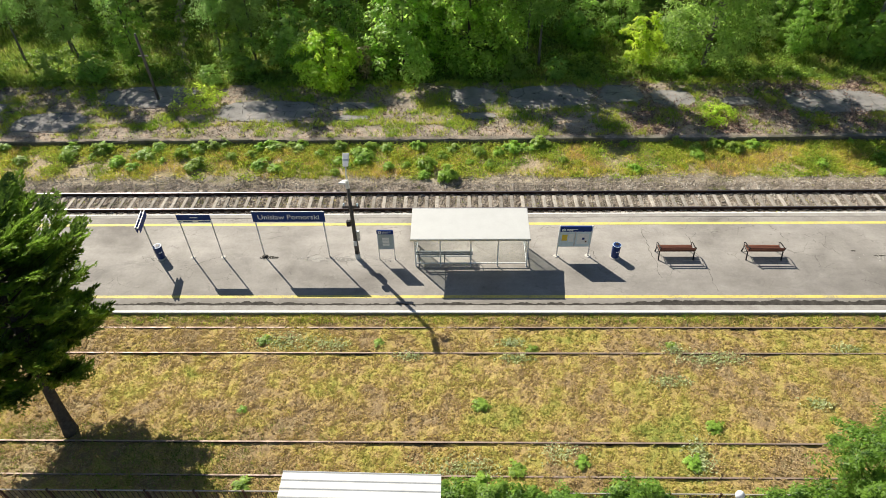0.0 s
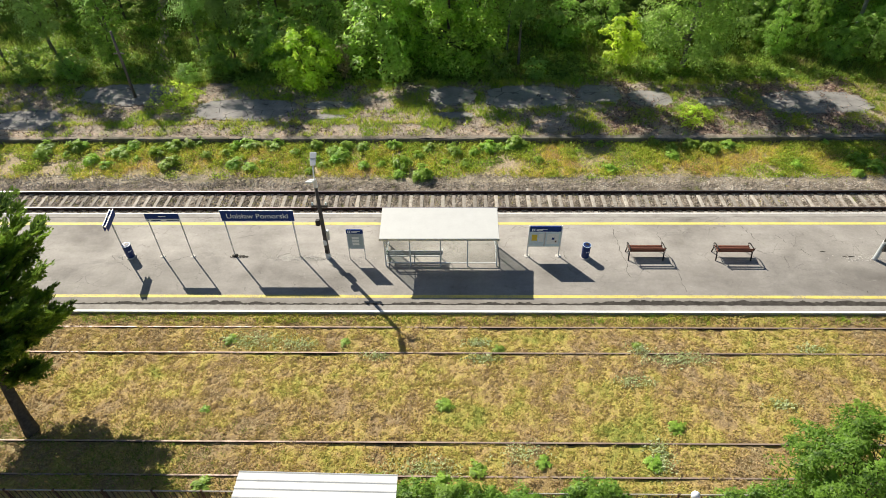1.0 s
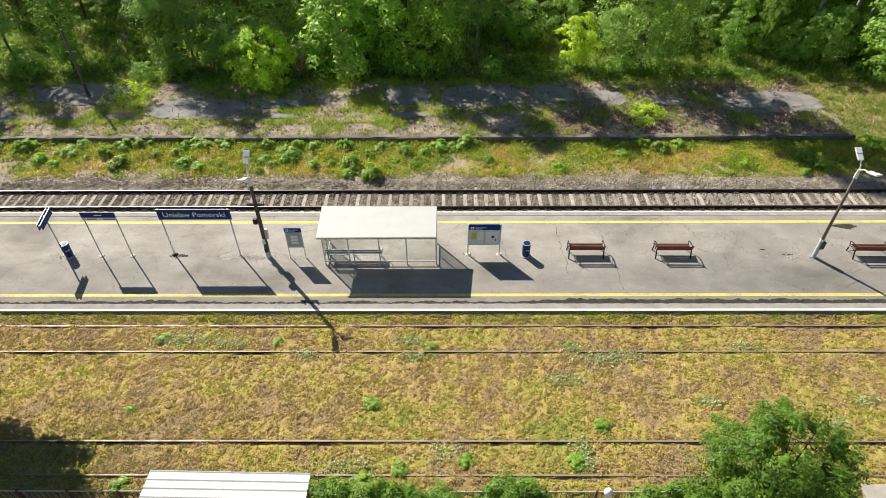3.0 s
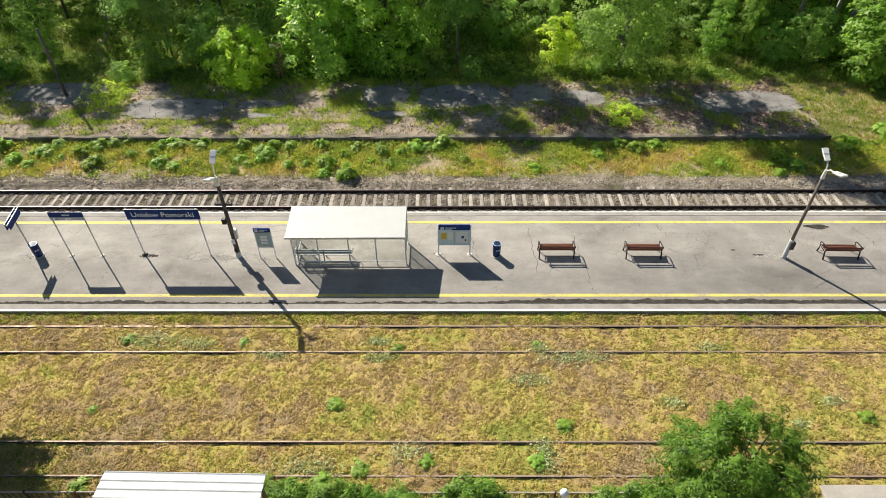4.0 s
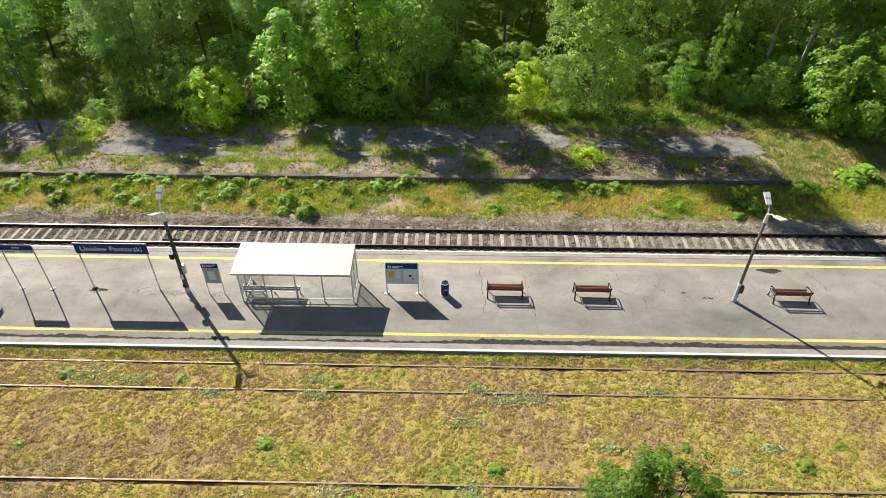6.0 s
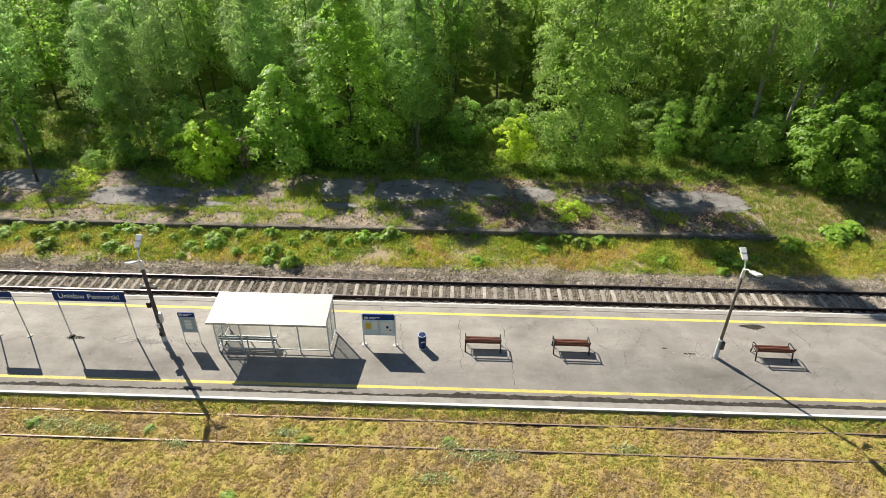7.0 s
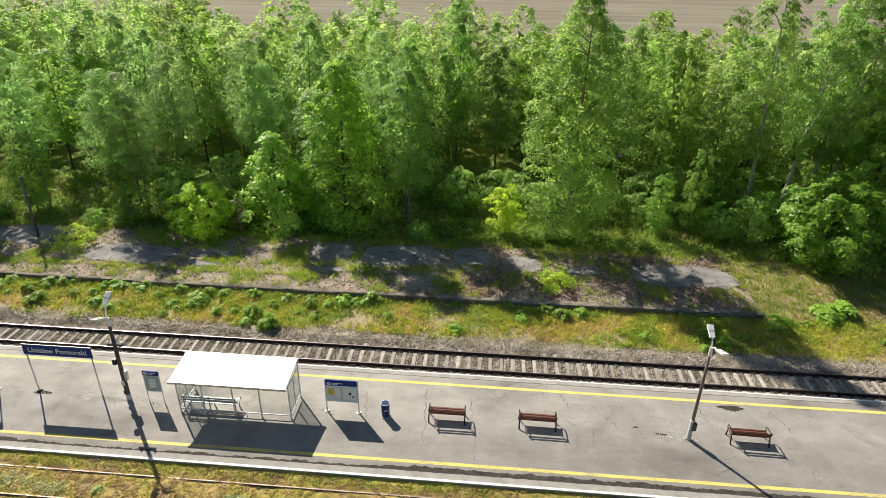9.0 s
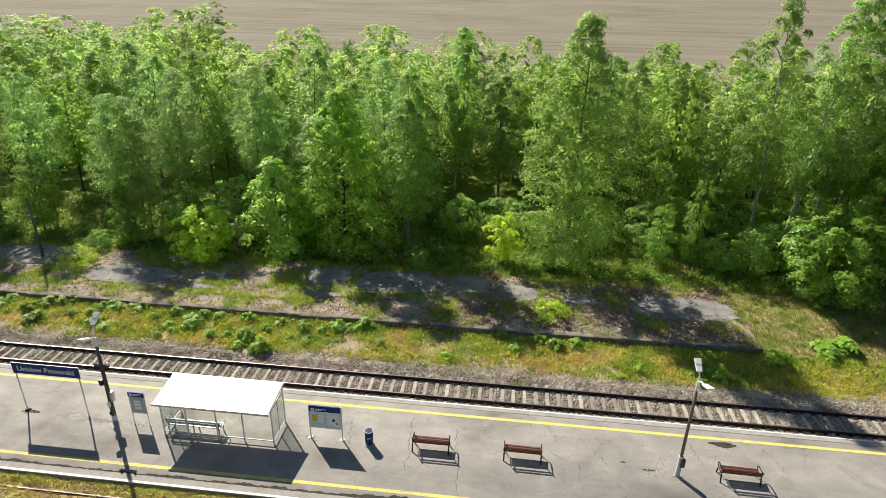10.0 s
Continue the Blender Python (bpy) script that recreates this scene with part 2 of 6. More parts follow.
M = {
    "turf": turf("dry turf", [(p, tuple(v * 0.8 for v in c)) for p, c in NEAR], 0.28, 15.0, 0.4, 0.7, parched=0.05),
    "turf_bits": turf("moss and dry grass", [(p, tuple(v * 0.98 for v in c)) for p, c in NEAR], 0.28, 5.0, 0.2, 0.2, True, parched=0.05, share=0.3, vary=0.16),
    "bank": turf("embankment soil", [(0.36, (0.22, 0.23, 0.08)), (0.46, (0.36, 0.3, 0.16)), (0.54, (0.48, 0.38, 0.25)), (0.64, (0.42, 0.34, 0.26))], 0.5, 12.0, 0.5, 1.0),
    "bank_grass": turf("embankment grass", BANK, 0.4, 6.0, 0.2, 0.1, True),
    "bank_herbs": turf("embankment herbs", [(0.36, (0.24, 0.4, 0.06)), (0.48, (0.44, 0.57, 0.09)), (0.6, (0.62, 0.62, 0.13))], 0.6, 6.0, 0.2, 0.1, True, vary=0.2),
    "end_grass": turf("sunlit rough grass", [(0.36, (0.2, 0.32, 0.05)), (0.48, (0.36, 0.44, 0.08)), (0.58, (0.5, 0.45, 0.13)), (0.66, (0.46, 0.34, 0.17))], 0.5, 6.0, 0.2, 0.1, True, vary=0.2),
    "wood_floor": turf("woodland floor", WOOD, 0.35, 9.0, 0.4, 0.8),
    "wood_grass": turf("woodland grass", [(p, tuple(min(1, v * 2.2) for v in c)) for p, c in WOOD], 0.35, 6.0, 0.2, 0.1, True),
    "cess": turf("dusty cess soil", [(0.36, (0.2, 0.19, 0.09)), (0.46, (0.32, 0.27, 0.2)), (0.54, (0.4, 0.335, 0.26)), (0.62, (0.5, 0.42, 0.3))], 0.7, 18.0, 0.6, 1.0),
    "field": field(),
    "ballast": turf("ballast", [(0.34, (0.17, 0.18, 0.06)), (0.42, (0.19, 0.16, 0.125)), (0.52, (0.3, 0.25, 0.2)), (0.64, (0.42, 0.36, 0.3))], 1.2, 16.0, 0.55, 1.0),
    "stone": turf("ballast stone", [(0.35, (0.24, 0.2, 0.16)), (0.5, (0.46, 0.395, 0.33)), (0.62, (0.66, 0.6, 0.52))], 1.2, 20.0, 0.2, 0.3, True, share=0.0),
    "platform": asphalt_platform(),
    "old": old_ground(),
    "old_tar": old_tar(),
    "kerb": concrete("kerb concrete", (0.25, 0.23, 0.21), (0.4, 0.38, 0.35), 1.2),
    "dark_seam": concrete("patched seam", (0.025, 0.023, 0.02), (0.09, 0.08, 0.07), 3.0, 0.0),
    "wall": concrete("weathered concrete", (0.1, 0.095, 0.07), (0.24, 0.22, 0.18), 1.4),
    "sleeper": concrete("sleeper concrete", (0.25, 0.22, 0.19), (0.5, 0.455, 0.4), 3.5, 0.3),
    "white": paint_line("white edge paint", (0.86, 0.86, 0.84), (0.4, 0.38, 0.35), 0.63),
    "white_worn": paint_line("worn white edge paint", (0.8, 0.79, 0.77), (0.42, 0.4, 0.37), 0.54),
    "yellow": paint_line("yellow line paint", (0.77, 0.66, 0.18), (0.42, 0.38, 0.3), 0.53),
    "yellow_worn": paint_line("worn yellow line paint", (0.72, 0.6, 0.16), (0.4, 0.35, 0.22), 0.505),
    "rail_side": plain("rusty rail web", (0.06, 0.036, 0.026), 0.85, 0.2, 0.3, 5),
    "rail_top": plain("worn rail head", (0.26, 0.23, 0.25), 0.42, 0.85, 0.2, 5),
    "rust_top": plain("dull rail head", (0.36, 0.27, 0.22), 0.6, 0.3, 0.3, 4),
    "steel": plain("galvanised steel", (0.55, 0.57, 0.58), 0.45, 0.6, 0.15, 8),
    "bench_steel": plain("dull grey bench steel", (0.34, 0.35, 0.36), 0.5, 0.3, 0.2, 8),
    "white_steel": plain("white lacquered steel", (0.78, 0.79, 0.79), 0.4, 0.0, 0.08, 8),
    "roof_white": plain("white roof sheet", (0.64, 0.64, 0.62), 0.5, 0.0, 0.06, 2),
    "shed_white": plain("whitewashed corrugated sheet", (0.74, 0.74, 0.72), 0.6, 0.0, 0.14, 2.5),
    "navy": plain("navy enamel", (0.014, 0.045, 0.22), 0.55, 0.0, 0.15, 6, 0.15),
    "bin": plain("dark blue bin paint", (0.01, 0.032, 0.14), 0.45, 0.0, 0.2, 8, 0.25),
    "pale_blue": plain("pale blue bin rim", (0.42, 0.55, 0.72), 0.4, 0.0, 0.15, 8),
    "lettering": plain("white lettering", (0.84, 0.9, 0.98), 0.5, 0.0, 0.02, 8),
    "panel": plain("grey-blue notice panel", (0.66, 0.78, 0.84), 0.35, 0.0, 0.12, 5),
    "panel_grey": plain("grey notice panel", (0.4, 0.48, 0.52), 0.35, 0.0, 0.15, 5),
    "paper": plain("notice paper", (0.84, 0.86, 0.86), 0.8, 0.0, 0.08, 12),
    "poster_yellow": plain("yellow poster", (0.75, 0.55, 0.06), 0.7, 0.0, 0.08, 12),
    "black_iron": plain("black cast iron", (0.022, 0.02, 0.02), 0.5, 0.3, 0.25, 12),
    "pole_dark": concrete("dark weathered pole", (0.075, 0.065, 0.06), (0.15, 0.135, 0.125), 3.0, 0.1),
    "pole_base": concrete("pale painted pole base", (0.38, 0.42, 0.43), (0.62, 0.65, 0.66), 3.5, 0.1),
    "footing": concrete("footing concrete", (0.45, 0.42, 0.38), (0.66, 0.63, 0.58), 5.0, 0.1),
    "bench_wood": timber("red-brown bench slat", (0.085, 0.028, 0.018), (0.22, 0.085, 0.055), 0),
    "pole_wood": timber("grey wooden pole", (0.1, 0.09, 0.08), (0.2, 0.18, 0.16), 2),
    "plank": timber("weathered plank", (0.14, 0.11, 0.085), (0.25, 0.21, 0.17), 2),
    "rust_fence": plain("rusty fence steel", (0.13, 0.08, 0.055), 0.8, 0.2, 0.35, 8),
    "paving": concrete("red paving", (0.22, 0.11, 0.075), (0.34, 0.2, 0.15), 2.5, 0.15),
    "slab": concrete("pale concrete slab", (0.36, 0.33, 0.29), (0.5, 0.46, 0.41), 1.6, 0.1),
    "bark": concrete("grey-brown bark", (0.05, 0.042, 0.033), (0.13, 0.11, 0.085), 5.0, 0.2),
    "bark_pale": concrete("pale bark", (0.09, 0.085, 0.07), (0.26, 0.24, 0.21), 3.0, 0.2),
    "bark_birch": concrete("whitish bark", (0.2, 0.19, 0.17), (0.55, 0.52, 0.47), 3.0, 0.2),
    "glass": glass("shelter glass", (0.98, 0.99, 0.985), 0.975),
    "leaf_green": leaf("mid-green leaves", (0.14, 0.24, 0.045), (0.42, 0.58, 0.13), 0.58, patch=1.1, glow=1.55),
    "leaf_far": leaf_far(),
    "leaf_fresh": leaf("fresh green leaves", (0.14, 0.26, 0.035), (0.44, 0.62, 0.1), 0.58, patch=1.3, glow=1.55),
    "leaf_bright": leaf("vivid green leaves", (0.15, 0.25, 0.025), (0.48, 0.62, 0.09), 0.6, patch=1.3, glow=1.6),
    "leaf_maple": leaf("broad bright green leaves", (0.08, 0.17, 0.015), (0.42, 0.58, 0.06), 0.5, patch=1.6, glow=1.4),
    # leaf_green raised in colour, sunlight painted in for edge tree and shrubs
    "leaf_green_lit": leaf("mid-green leaves brightened as if sunlit", (0.16, 0.27, 0.05), (0.46, 0.62, 0.13), 0.58, patch=1.3, glow=1.6),
    "leaf_pale": leaf("pale fresh leaves", (0.18, 0.31, 0.04), (0.54, 0.72, 0.13), 0.58, patch=1.8, glow=1.65, spec=0.45),
    "leaf_hedge": leaf("hedge leaves", (0.05, 0.13, 0.015), (0.34, 0.52, 0.06), 0.42, patch=2.5),
    "leaf_grey": leaf("grey-green leaves", (0.2, 0.31, 0.09), (0.46, 0.62, 0.2), 0.6, patch=1.1, glow=1.55),
    "leaf_yellow": leaf("yellow-green leaves", (0.24, 0.36, 0.03), (0.66, 0.78, 0.08), 0.58, 0.01, patch=1.6, glow=1.85),
    "leaf_conifer": leaf("dark conifer sprays", (0.018, 0.055, 0.008), (0.4, 0.56, 0.05), 0.4, patch=1.0, glow=1.6, spec=0.3),
    "leaf_feather": leaf("small bright green leaves", (0.02, 0.06, 0.006), (0.28, 0.44, 0.045), 0.48, patch=2.2, spec=0.25),
    "leaf_herb": leaf("woodland herb leaves", (0.1, 0.2, 0.02), (0.46, 0.62, 0.09), 0.5, patch=1.2),
    "leaf_lemon": leaf("lemon-green leaves", (0.32, 0.44, 0.03), (0.72, 0.8, 0.08), 0.58, 0.004, patch=1.6),
    "leaf_silver": leaf("silvery green weed leaves", (0.42, 0.5, 0.2), (0.66, 0.7, 0.4), 0.35, patch=3.0),
    "leaf_buff": leaf("buff pink leaves", (0.25, 0.2, 0.09), (0.5, 0.42, 0.2), 0.3, 0.01),
    "leaf_weed": leaf("broad weed leaves", (0.17, 0.29, 0.03), (0.54, 0.68, 0.11), 0.52, patch=5.0, spec=0.35),
    "litter_red": leaf("red-brown leaf litter", (0.17, 0.1, 0.08), (0.56, 0.4, 0.32), 0.1, 0.01, spec=0.1),
    "litter": leaf("dry leaf litter", (0.08, 0.055, 0.04), (0.46, 0.32, 0.24), 0.1, 0.01, spec=0.1),
}


# ---- building blocks ----
def mesh_np(name, verts, faces, materials, index=None, smooth=False):
    """A mesh from arrays: verts (n, 3) and faces (m, 3 or 4)."""
    me = bpy.data.meshes.new(name)
    verts, faces = np.asarray(verts, np.float32), np.asarray(faces, np.int32)
    k = faces.shape[1]
    me.vertices.add(len(verts))
    me.vertices.foreach_set("co", verts.ravel())
    me.loops.add(faces.size)
    me.loops.foreach_set("vertex_index", faces.ravel())
    me.polygons.add(len(faces))
    me.polygons.foreach_set("loop_start", np.arange(0, faces.size, k, dtype=np.int32))
    if index is not None:
        me.polygons.foreach_set("material_index", np.asarray(index, np.int32))
    me.polygons.foreach_set("use_smooth", np.full(len(faces), smooth))
    for m in materials:
        me.materials.append(m)
    me.update(calc_edges=True)
    return me


def thing(name, label, category, at=(0, 0, 0), turn=0.0, group="", kind=""):
    ob = new(name)
    ob.empty_display_size = 0.1
    ob.matrix_basis = pose(*at, 0, 0, turn)
    return tagged(ob, label, category, group, kind)


def put(name, me, parent, label=""):
    ob = new(name, me)
    if parent is not None:
        ob.parent = parent
    return tagged(ob, label)


def part(name, bm, material, parent, label="", smooth=False):
    me = bpy.data.meshes.new(name)
    for f in bm.faces:
        f.smooth = smooth
    bm.to_mesh(me)
    bm.free()
    for m in (material if isinstance(material, (list, tuple)) else [material]):
        me.materials.append(m)
    return put(name, me, parent, label)


def box(x0, y0, z0, x1, y1, z1, bevel=0.0, bm=None, turn=None):
    own = bmesh.new()
    bmesh.ops.create_cube(own, size=1)
    m = Matrix.LocRotScale(((x0 + x1) / 2, (y0 + y1) / 2, (z0 + z1) / 2), None, (abs(x1 - x0), abs(y1 - y0), abs(z1 - z0)))
    bmesh.ops.transform(own, matrix=m, verts=own.verts)
    if bevel:
        bmesh.ops.bevel(own, geom=own.edges[:], offset=bevel, segments=1, affect="EDGES")
    if turn is not None:
        bmesh.ops.transform(own, matrix=turn, verts=own.verts)
    return merge(bm, own)


def merge(bm, own):
    if bm is None:
        return own
    me = bpy.data.meshes.new("tmp")
    own.to_mesh(me)
    own.free()
    bm.from_mesh(me)
    bpy.data.meshes.remove(me)
    return bm


def tube(points, radii, sides=10, bm=None, caps=True):
    """A round bar along points, with a radius at each."""
    own = bmesh.new()
    pts = [Vector(p) for p in points]
    rings = []
    for i, p in enumerate(pts):
        d = (pts[min(i + 1, len(pts) - 1)] - pts[max(i - 1, 0)]).normalized()
        q = d.to_track_quat("Z", "Y").to_matrix()
        r = radii[i] if isinstance(radii, (list, tuple)) else radii
        rings.append([own.verts.new(p + q @ Vector((r * math.cos(a), r * math.sin(a), 0))) for a in (2 * math.pi * k / sides for k in range(sides))])
    for a, b in zip(rings, rings[1:]):
        for k in range(sides):
            own.faces.new((a[k], a[(k + 1) % sides], b[(k + 1) % sides], b[k]))
    if caps:
        own.faces.new(rings[0][::-1])
        own.faces.new(rings[-1])
    return merge(bm, own)


def letters(body, width, height, material, parent, at, name="lettering"):
    """Writing in the xz plane, facing -y, scaled to a width and height."""
    cu = bpy.data.curves.new("writing", "FONT")
    cu.body, cu.size, cu.align_x, cu.align_y, cu.extrude, cu.offset = body, 1.0, "CENTER", "CENTER", 0.004, 0.0
    ob = new("writing", cu)
    dg = bpy.context.evaluated_depsgraph_get()
    me = bpy.data.meshes.new_from_object(ob.evaluated_get(dg))
    bpy.data.objects.remove(ob)
    xs = [v.co.x for v in me.vertices]
    ys = [v.co.y for v in me.vertices]
    sx, sy = width / (max(xs) - min(xs)), height / (max(ys) - min(ys))
    cx, cy = (max(xs) + min(xs)) / 2, (max(ys) + min(ys)) / 2
    for v in me.vertices:
        x, y, z = v.co
        v.co = (at[0] + (x - cx) * sx, at[1] - z, at[2] + (y - cy) * sy)
    me.materials.clear()
    me.materials.append(material)
    return put(name, me, parent)


# ---- ground ----
def bumps(x, y, amp, scale, seed):
    """Smooth pseudo-random relief from a few crossed waves."""
    r = np.random.RandomState(seed)
    out = np.zeros_like(x, dtype=float)
    for k in range(7):
        a, s, p = r.uniform(0, 6.28), scale * r.uniform(0.5, 1.8), r.uniform(0, 6.28)
        out += np.sin((x * np.cos(a) + y * np.sin(a)) * s + p)
    return out * amp / 7


PROFILE = [(-3000, -0.6), (9.9, -0.6), (10.5, -0.3), (12, -0.23), (14, -0.21), (18.3, -0.2), (18.9, -0.14), (20, -0.3), (25.9, -0.64), (26.2, -0.6), (28.9, -0.58), (29.6, -0.56), (31.5, -0.42),
           (33.2, -0.26), (33.5, -0.3), (36, -0.1), (41, 0.02), (60, 0.0), (90, 0.0), (3000, 0.0)]


def ground_z(x, y):
    z = np.interp(y, [p[0] for p in PROFILE], [p[1] for p in PROFILE])
    rough = ((y > 10.8) & (y < 18.6)) | ((y > 29.4) & (y < 33.0)) | ((y > 41.5) & (y < 85))
    z = z + np.where(rough, bumps(x, y, 0.09, 1.6, 3) + bumps(x, y, 0.04, 5.0, 4), 0)
    # the bank climbs past the end of the disused platform
    past = np.clip((x - 29.5) / 4, 0, 1) * np.clip((y - 31) / 3, 0, 1) * np.clip((44 - y) / 4, 0, 1)
    return z + past * 0.12


def build_ground():
    xs = np.concatenate([[-3000, -800, -250, -110], np.arange(-70, 90, 0.5), [120, 260, 800, 3000]])
    ys = np.concatenate([[-3000, -500, -80, -20, 0, 5], np.arange(9, 46, 0.35), np.arange(46, 92, 1.5), [100, 130, 180, 260, 400, 800, 3000]])
    X, Y = np.meshgrid(xs, ys)
    V = np.stack([X, Y, ground_z(X, Y)], -1).reshape(-1, 3)
    nx, ny = len(xs), len(ys)
    i = (np.arange(ny - 1)[:, None] * nx + np.arange(nx - 1)[None, :]).ravel()
    F = np.stack([i, i + 1, i + nx + 1, i + nx], -1)
    yc = V[F].mean(1)[:, 1]
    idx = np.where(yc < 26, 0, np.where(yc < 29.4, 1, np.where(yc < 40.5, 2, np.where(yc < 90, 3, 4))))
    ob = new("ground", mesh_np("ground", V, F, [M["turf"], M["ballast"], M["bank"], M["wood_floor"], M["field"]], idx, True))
    tagged(ob, "dry turf, embankment, woodland floor and ploughed field beyond", "ground", kind="structure")


build_ground()


# ---- station platform ----
def build_platform():
    p = thing("platform", "grey asphalt station platform with white painted edges", "platform", kind="structure")
    X0, X1 = -70, 90
    part("surface", box(X0, 19.32, -0.7, X1, 25.62, 0.0), M["platform"], p, "worn grey asphalt")
    part("kerb", box(X0, 18.82, -0.7, X1, 19.30, 0.002, 0.012), M["kerb"], p, "pale concrete edge strip")
    part("kerb", box(X0, 25.64, -0.7, X1, 25.99, 0.002, 0.012), M["kerb"], p, "pale concrete edge strip")
    part("edge_line", box(X0, 18.815, -0.02, X1, 18.94, 0.007, 0.004), M["white"], p, "white painted edge")
    part("edge_line", box(X0, 25.91, -0.02, X1, 26.0, 0.007, 0.004), M["white_worn"], p, "white painted edge")
    part("warning_line", box(X0, 19.71, -0.01, X1, 19.89, 0.005), M["yellow_worn"], p, "worn yellow warning line")
    part("warning_line", box(X0, 25.00, -0.01, X1, 25.19, 0.005), M["yellow"], p, "yellow warning line")
    # the ragged dark seam beside the near kerb
    r = random.Random(5)
    bm, x, slow, fast = bmesh.new(), -40.0, 0.13, 0.0
    rows = []
    while x < 60:
        slow = min(0.24, max(0.02, slow + r.uniform(-0.02, 0.02)))
        fast = 0.55 * fast + r.uniform(-0.05, 0.05)
        rows.append((bm.verts.new((x, 19.28 - r.uniform(0, 0.03), 0.005)), bm.verts.new((x, 19.32 + max(0.0, slow + fast), 0.005))))
        x += r.uniform(0.04, 0.16)
    for a, b in zip(rows, rows[1:]):
        bm.faces.new((a[0], b[0], b[1], a[1]))
    part("seam", bm, M["dark_seam"], p, "dark ragged asphalt seam")
    # cracks across the asphalt
    for x0, y0, x1, y1 in ((10.35, 24.6, 10.5, 21.0), (12.5, 24.4, 12.9, 20.2), (18.4, 24.2, 19.6, 22.6), (17.0, 24.9, 17.5, 23.6), (23.6, 24.6, 24.1, 22.6),
                           (27.0, 24.7, 27.6, 23.2), (-13.3, 21.4, -10.8, 22.7), (-15.0, 22.6, -13.6, 21.5), (19.9, 20.9, 21.4, 20.0), (13.6, 24.3, 16.2, 24.9), (7.3, 24.2, 7.6, 22.4)):
        bm, row, n = bmesh.new(), [], 16
        for k in range(n + 1):
            t = k / n
            cx, cy = x0 + (x1 - x0) * t + r.uniform(-0.09, 0.09), y0 + (y1 - y0) * t + r.uniform(-0.05, 0.05)
            w = r.uniform(0.003, 0.012)
            row.append((bm.verts.new((cx - w, cy, 0.004)), bm.verts.new((cx + w, cy, 0.004))))
        for a, b in zip(row, row[1:]):
            bm.faces.new((a[0], a[1], b[1], b[0]))
        part("crack", bm, M["dark_seam"], p)
    # patches: a dark damp one, broken ones by the posts
    for cx, cy, rx, ry, m in ((25.25, 24.72, 0.72, 0.16, "dark_seam"), (25.3, 24.6, 0.3, 0.16, "dark_seam"), (-8.55, 22.5, 0.5, 0.12, "dark_seam"), (21.4, 22.55, 0.28, 0.07, "dark_seam"),
                              (-6.1, 22.42, 0.55, 0.22, "kerb"), (-4.75, 22.35, 0.5, 0.16, "kerb"), (20.3, 22.9, 0.15, 0.05, "dark_seam"), (-14.6, 22.15, 0.4, 0.1, "kerb")):
        bm = bmesh.new()
        vs = [bm.verts.new((cx + rx * math.cos(a) * r.uniform(0.6, 1.2), cy + ry * math.sin(a) * r.uniform(0.6, 1.25), 0.0045 + 0.0008 * r.random())) for a in (2 * math.pi * k / 22 for k in range(22))]
        bm.faces.new(vs)
        part("patch", bm, M[m], p)
    return p


build_platform()


# ---- tracks ----
def rail_bm(x0, x1, y, top, h=0.15):
    """Rail: foot, web and head swept along x; the running surface takes the second material."""
    pts = [(-0.065, 0), (0.065, 0), (0.065, 0.015), (0.012, 0.035), (0.012, h - 0.045), (0.035, h - 0.035), (0.035, h - 0.006), (0.027, h), (-0.027, h), (-0.035, h - 0.006),
           (-0.035, h - 0.035), (-0.012, h - 0.045), (-0.012, 0.035), (-0.065, 0.015)]
    bm = bmesh.new()
    a = [bm.verts.new((x0, y + u, top - h + v)) for u, v in pts]
    b = [bm.verts.new((x1, y + u, top - h + v)) for u, v in pts]
    n = len(pts)
    for k in range(n):
        f = bm.faces.new((a[k], b[k], b[(k + 1) % n], a[(k + 1) % n]))
        f.material_index = 1 if k in (6, 7, 8) else 0
    bm.faces.new(a[::-1])
    bm.faces.new(b)
    bmesh.ops.recalc_face_normals(bm, faces=bm.faces[:])
    return bm


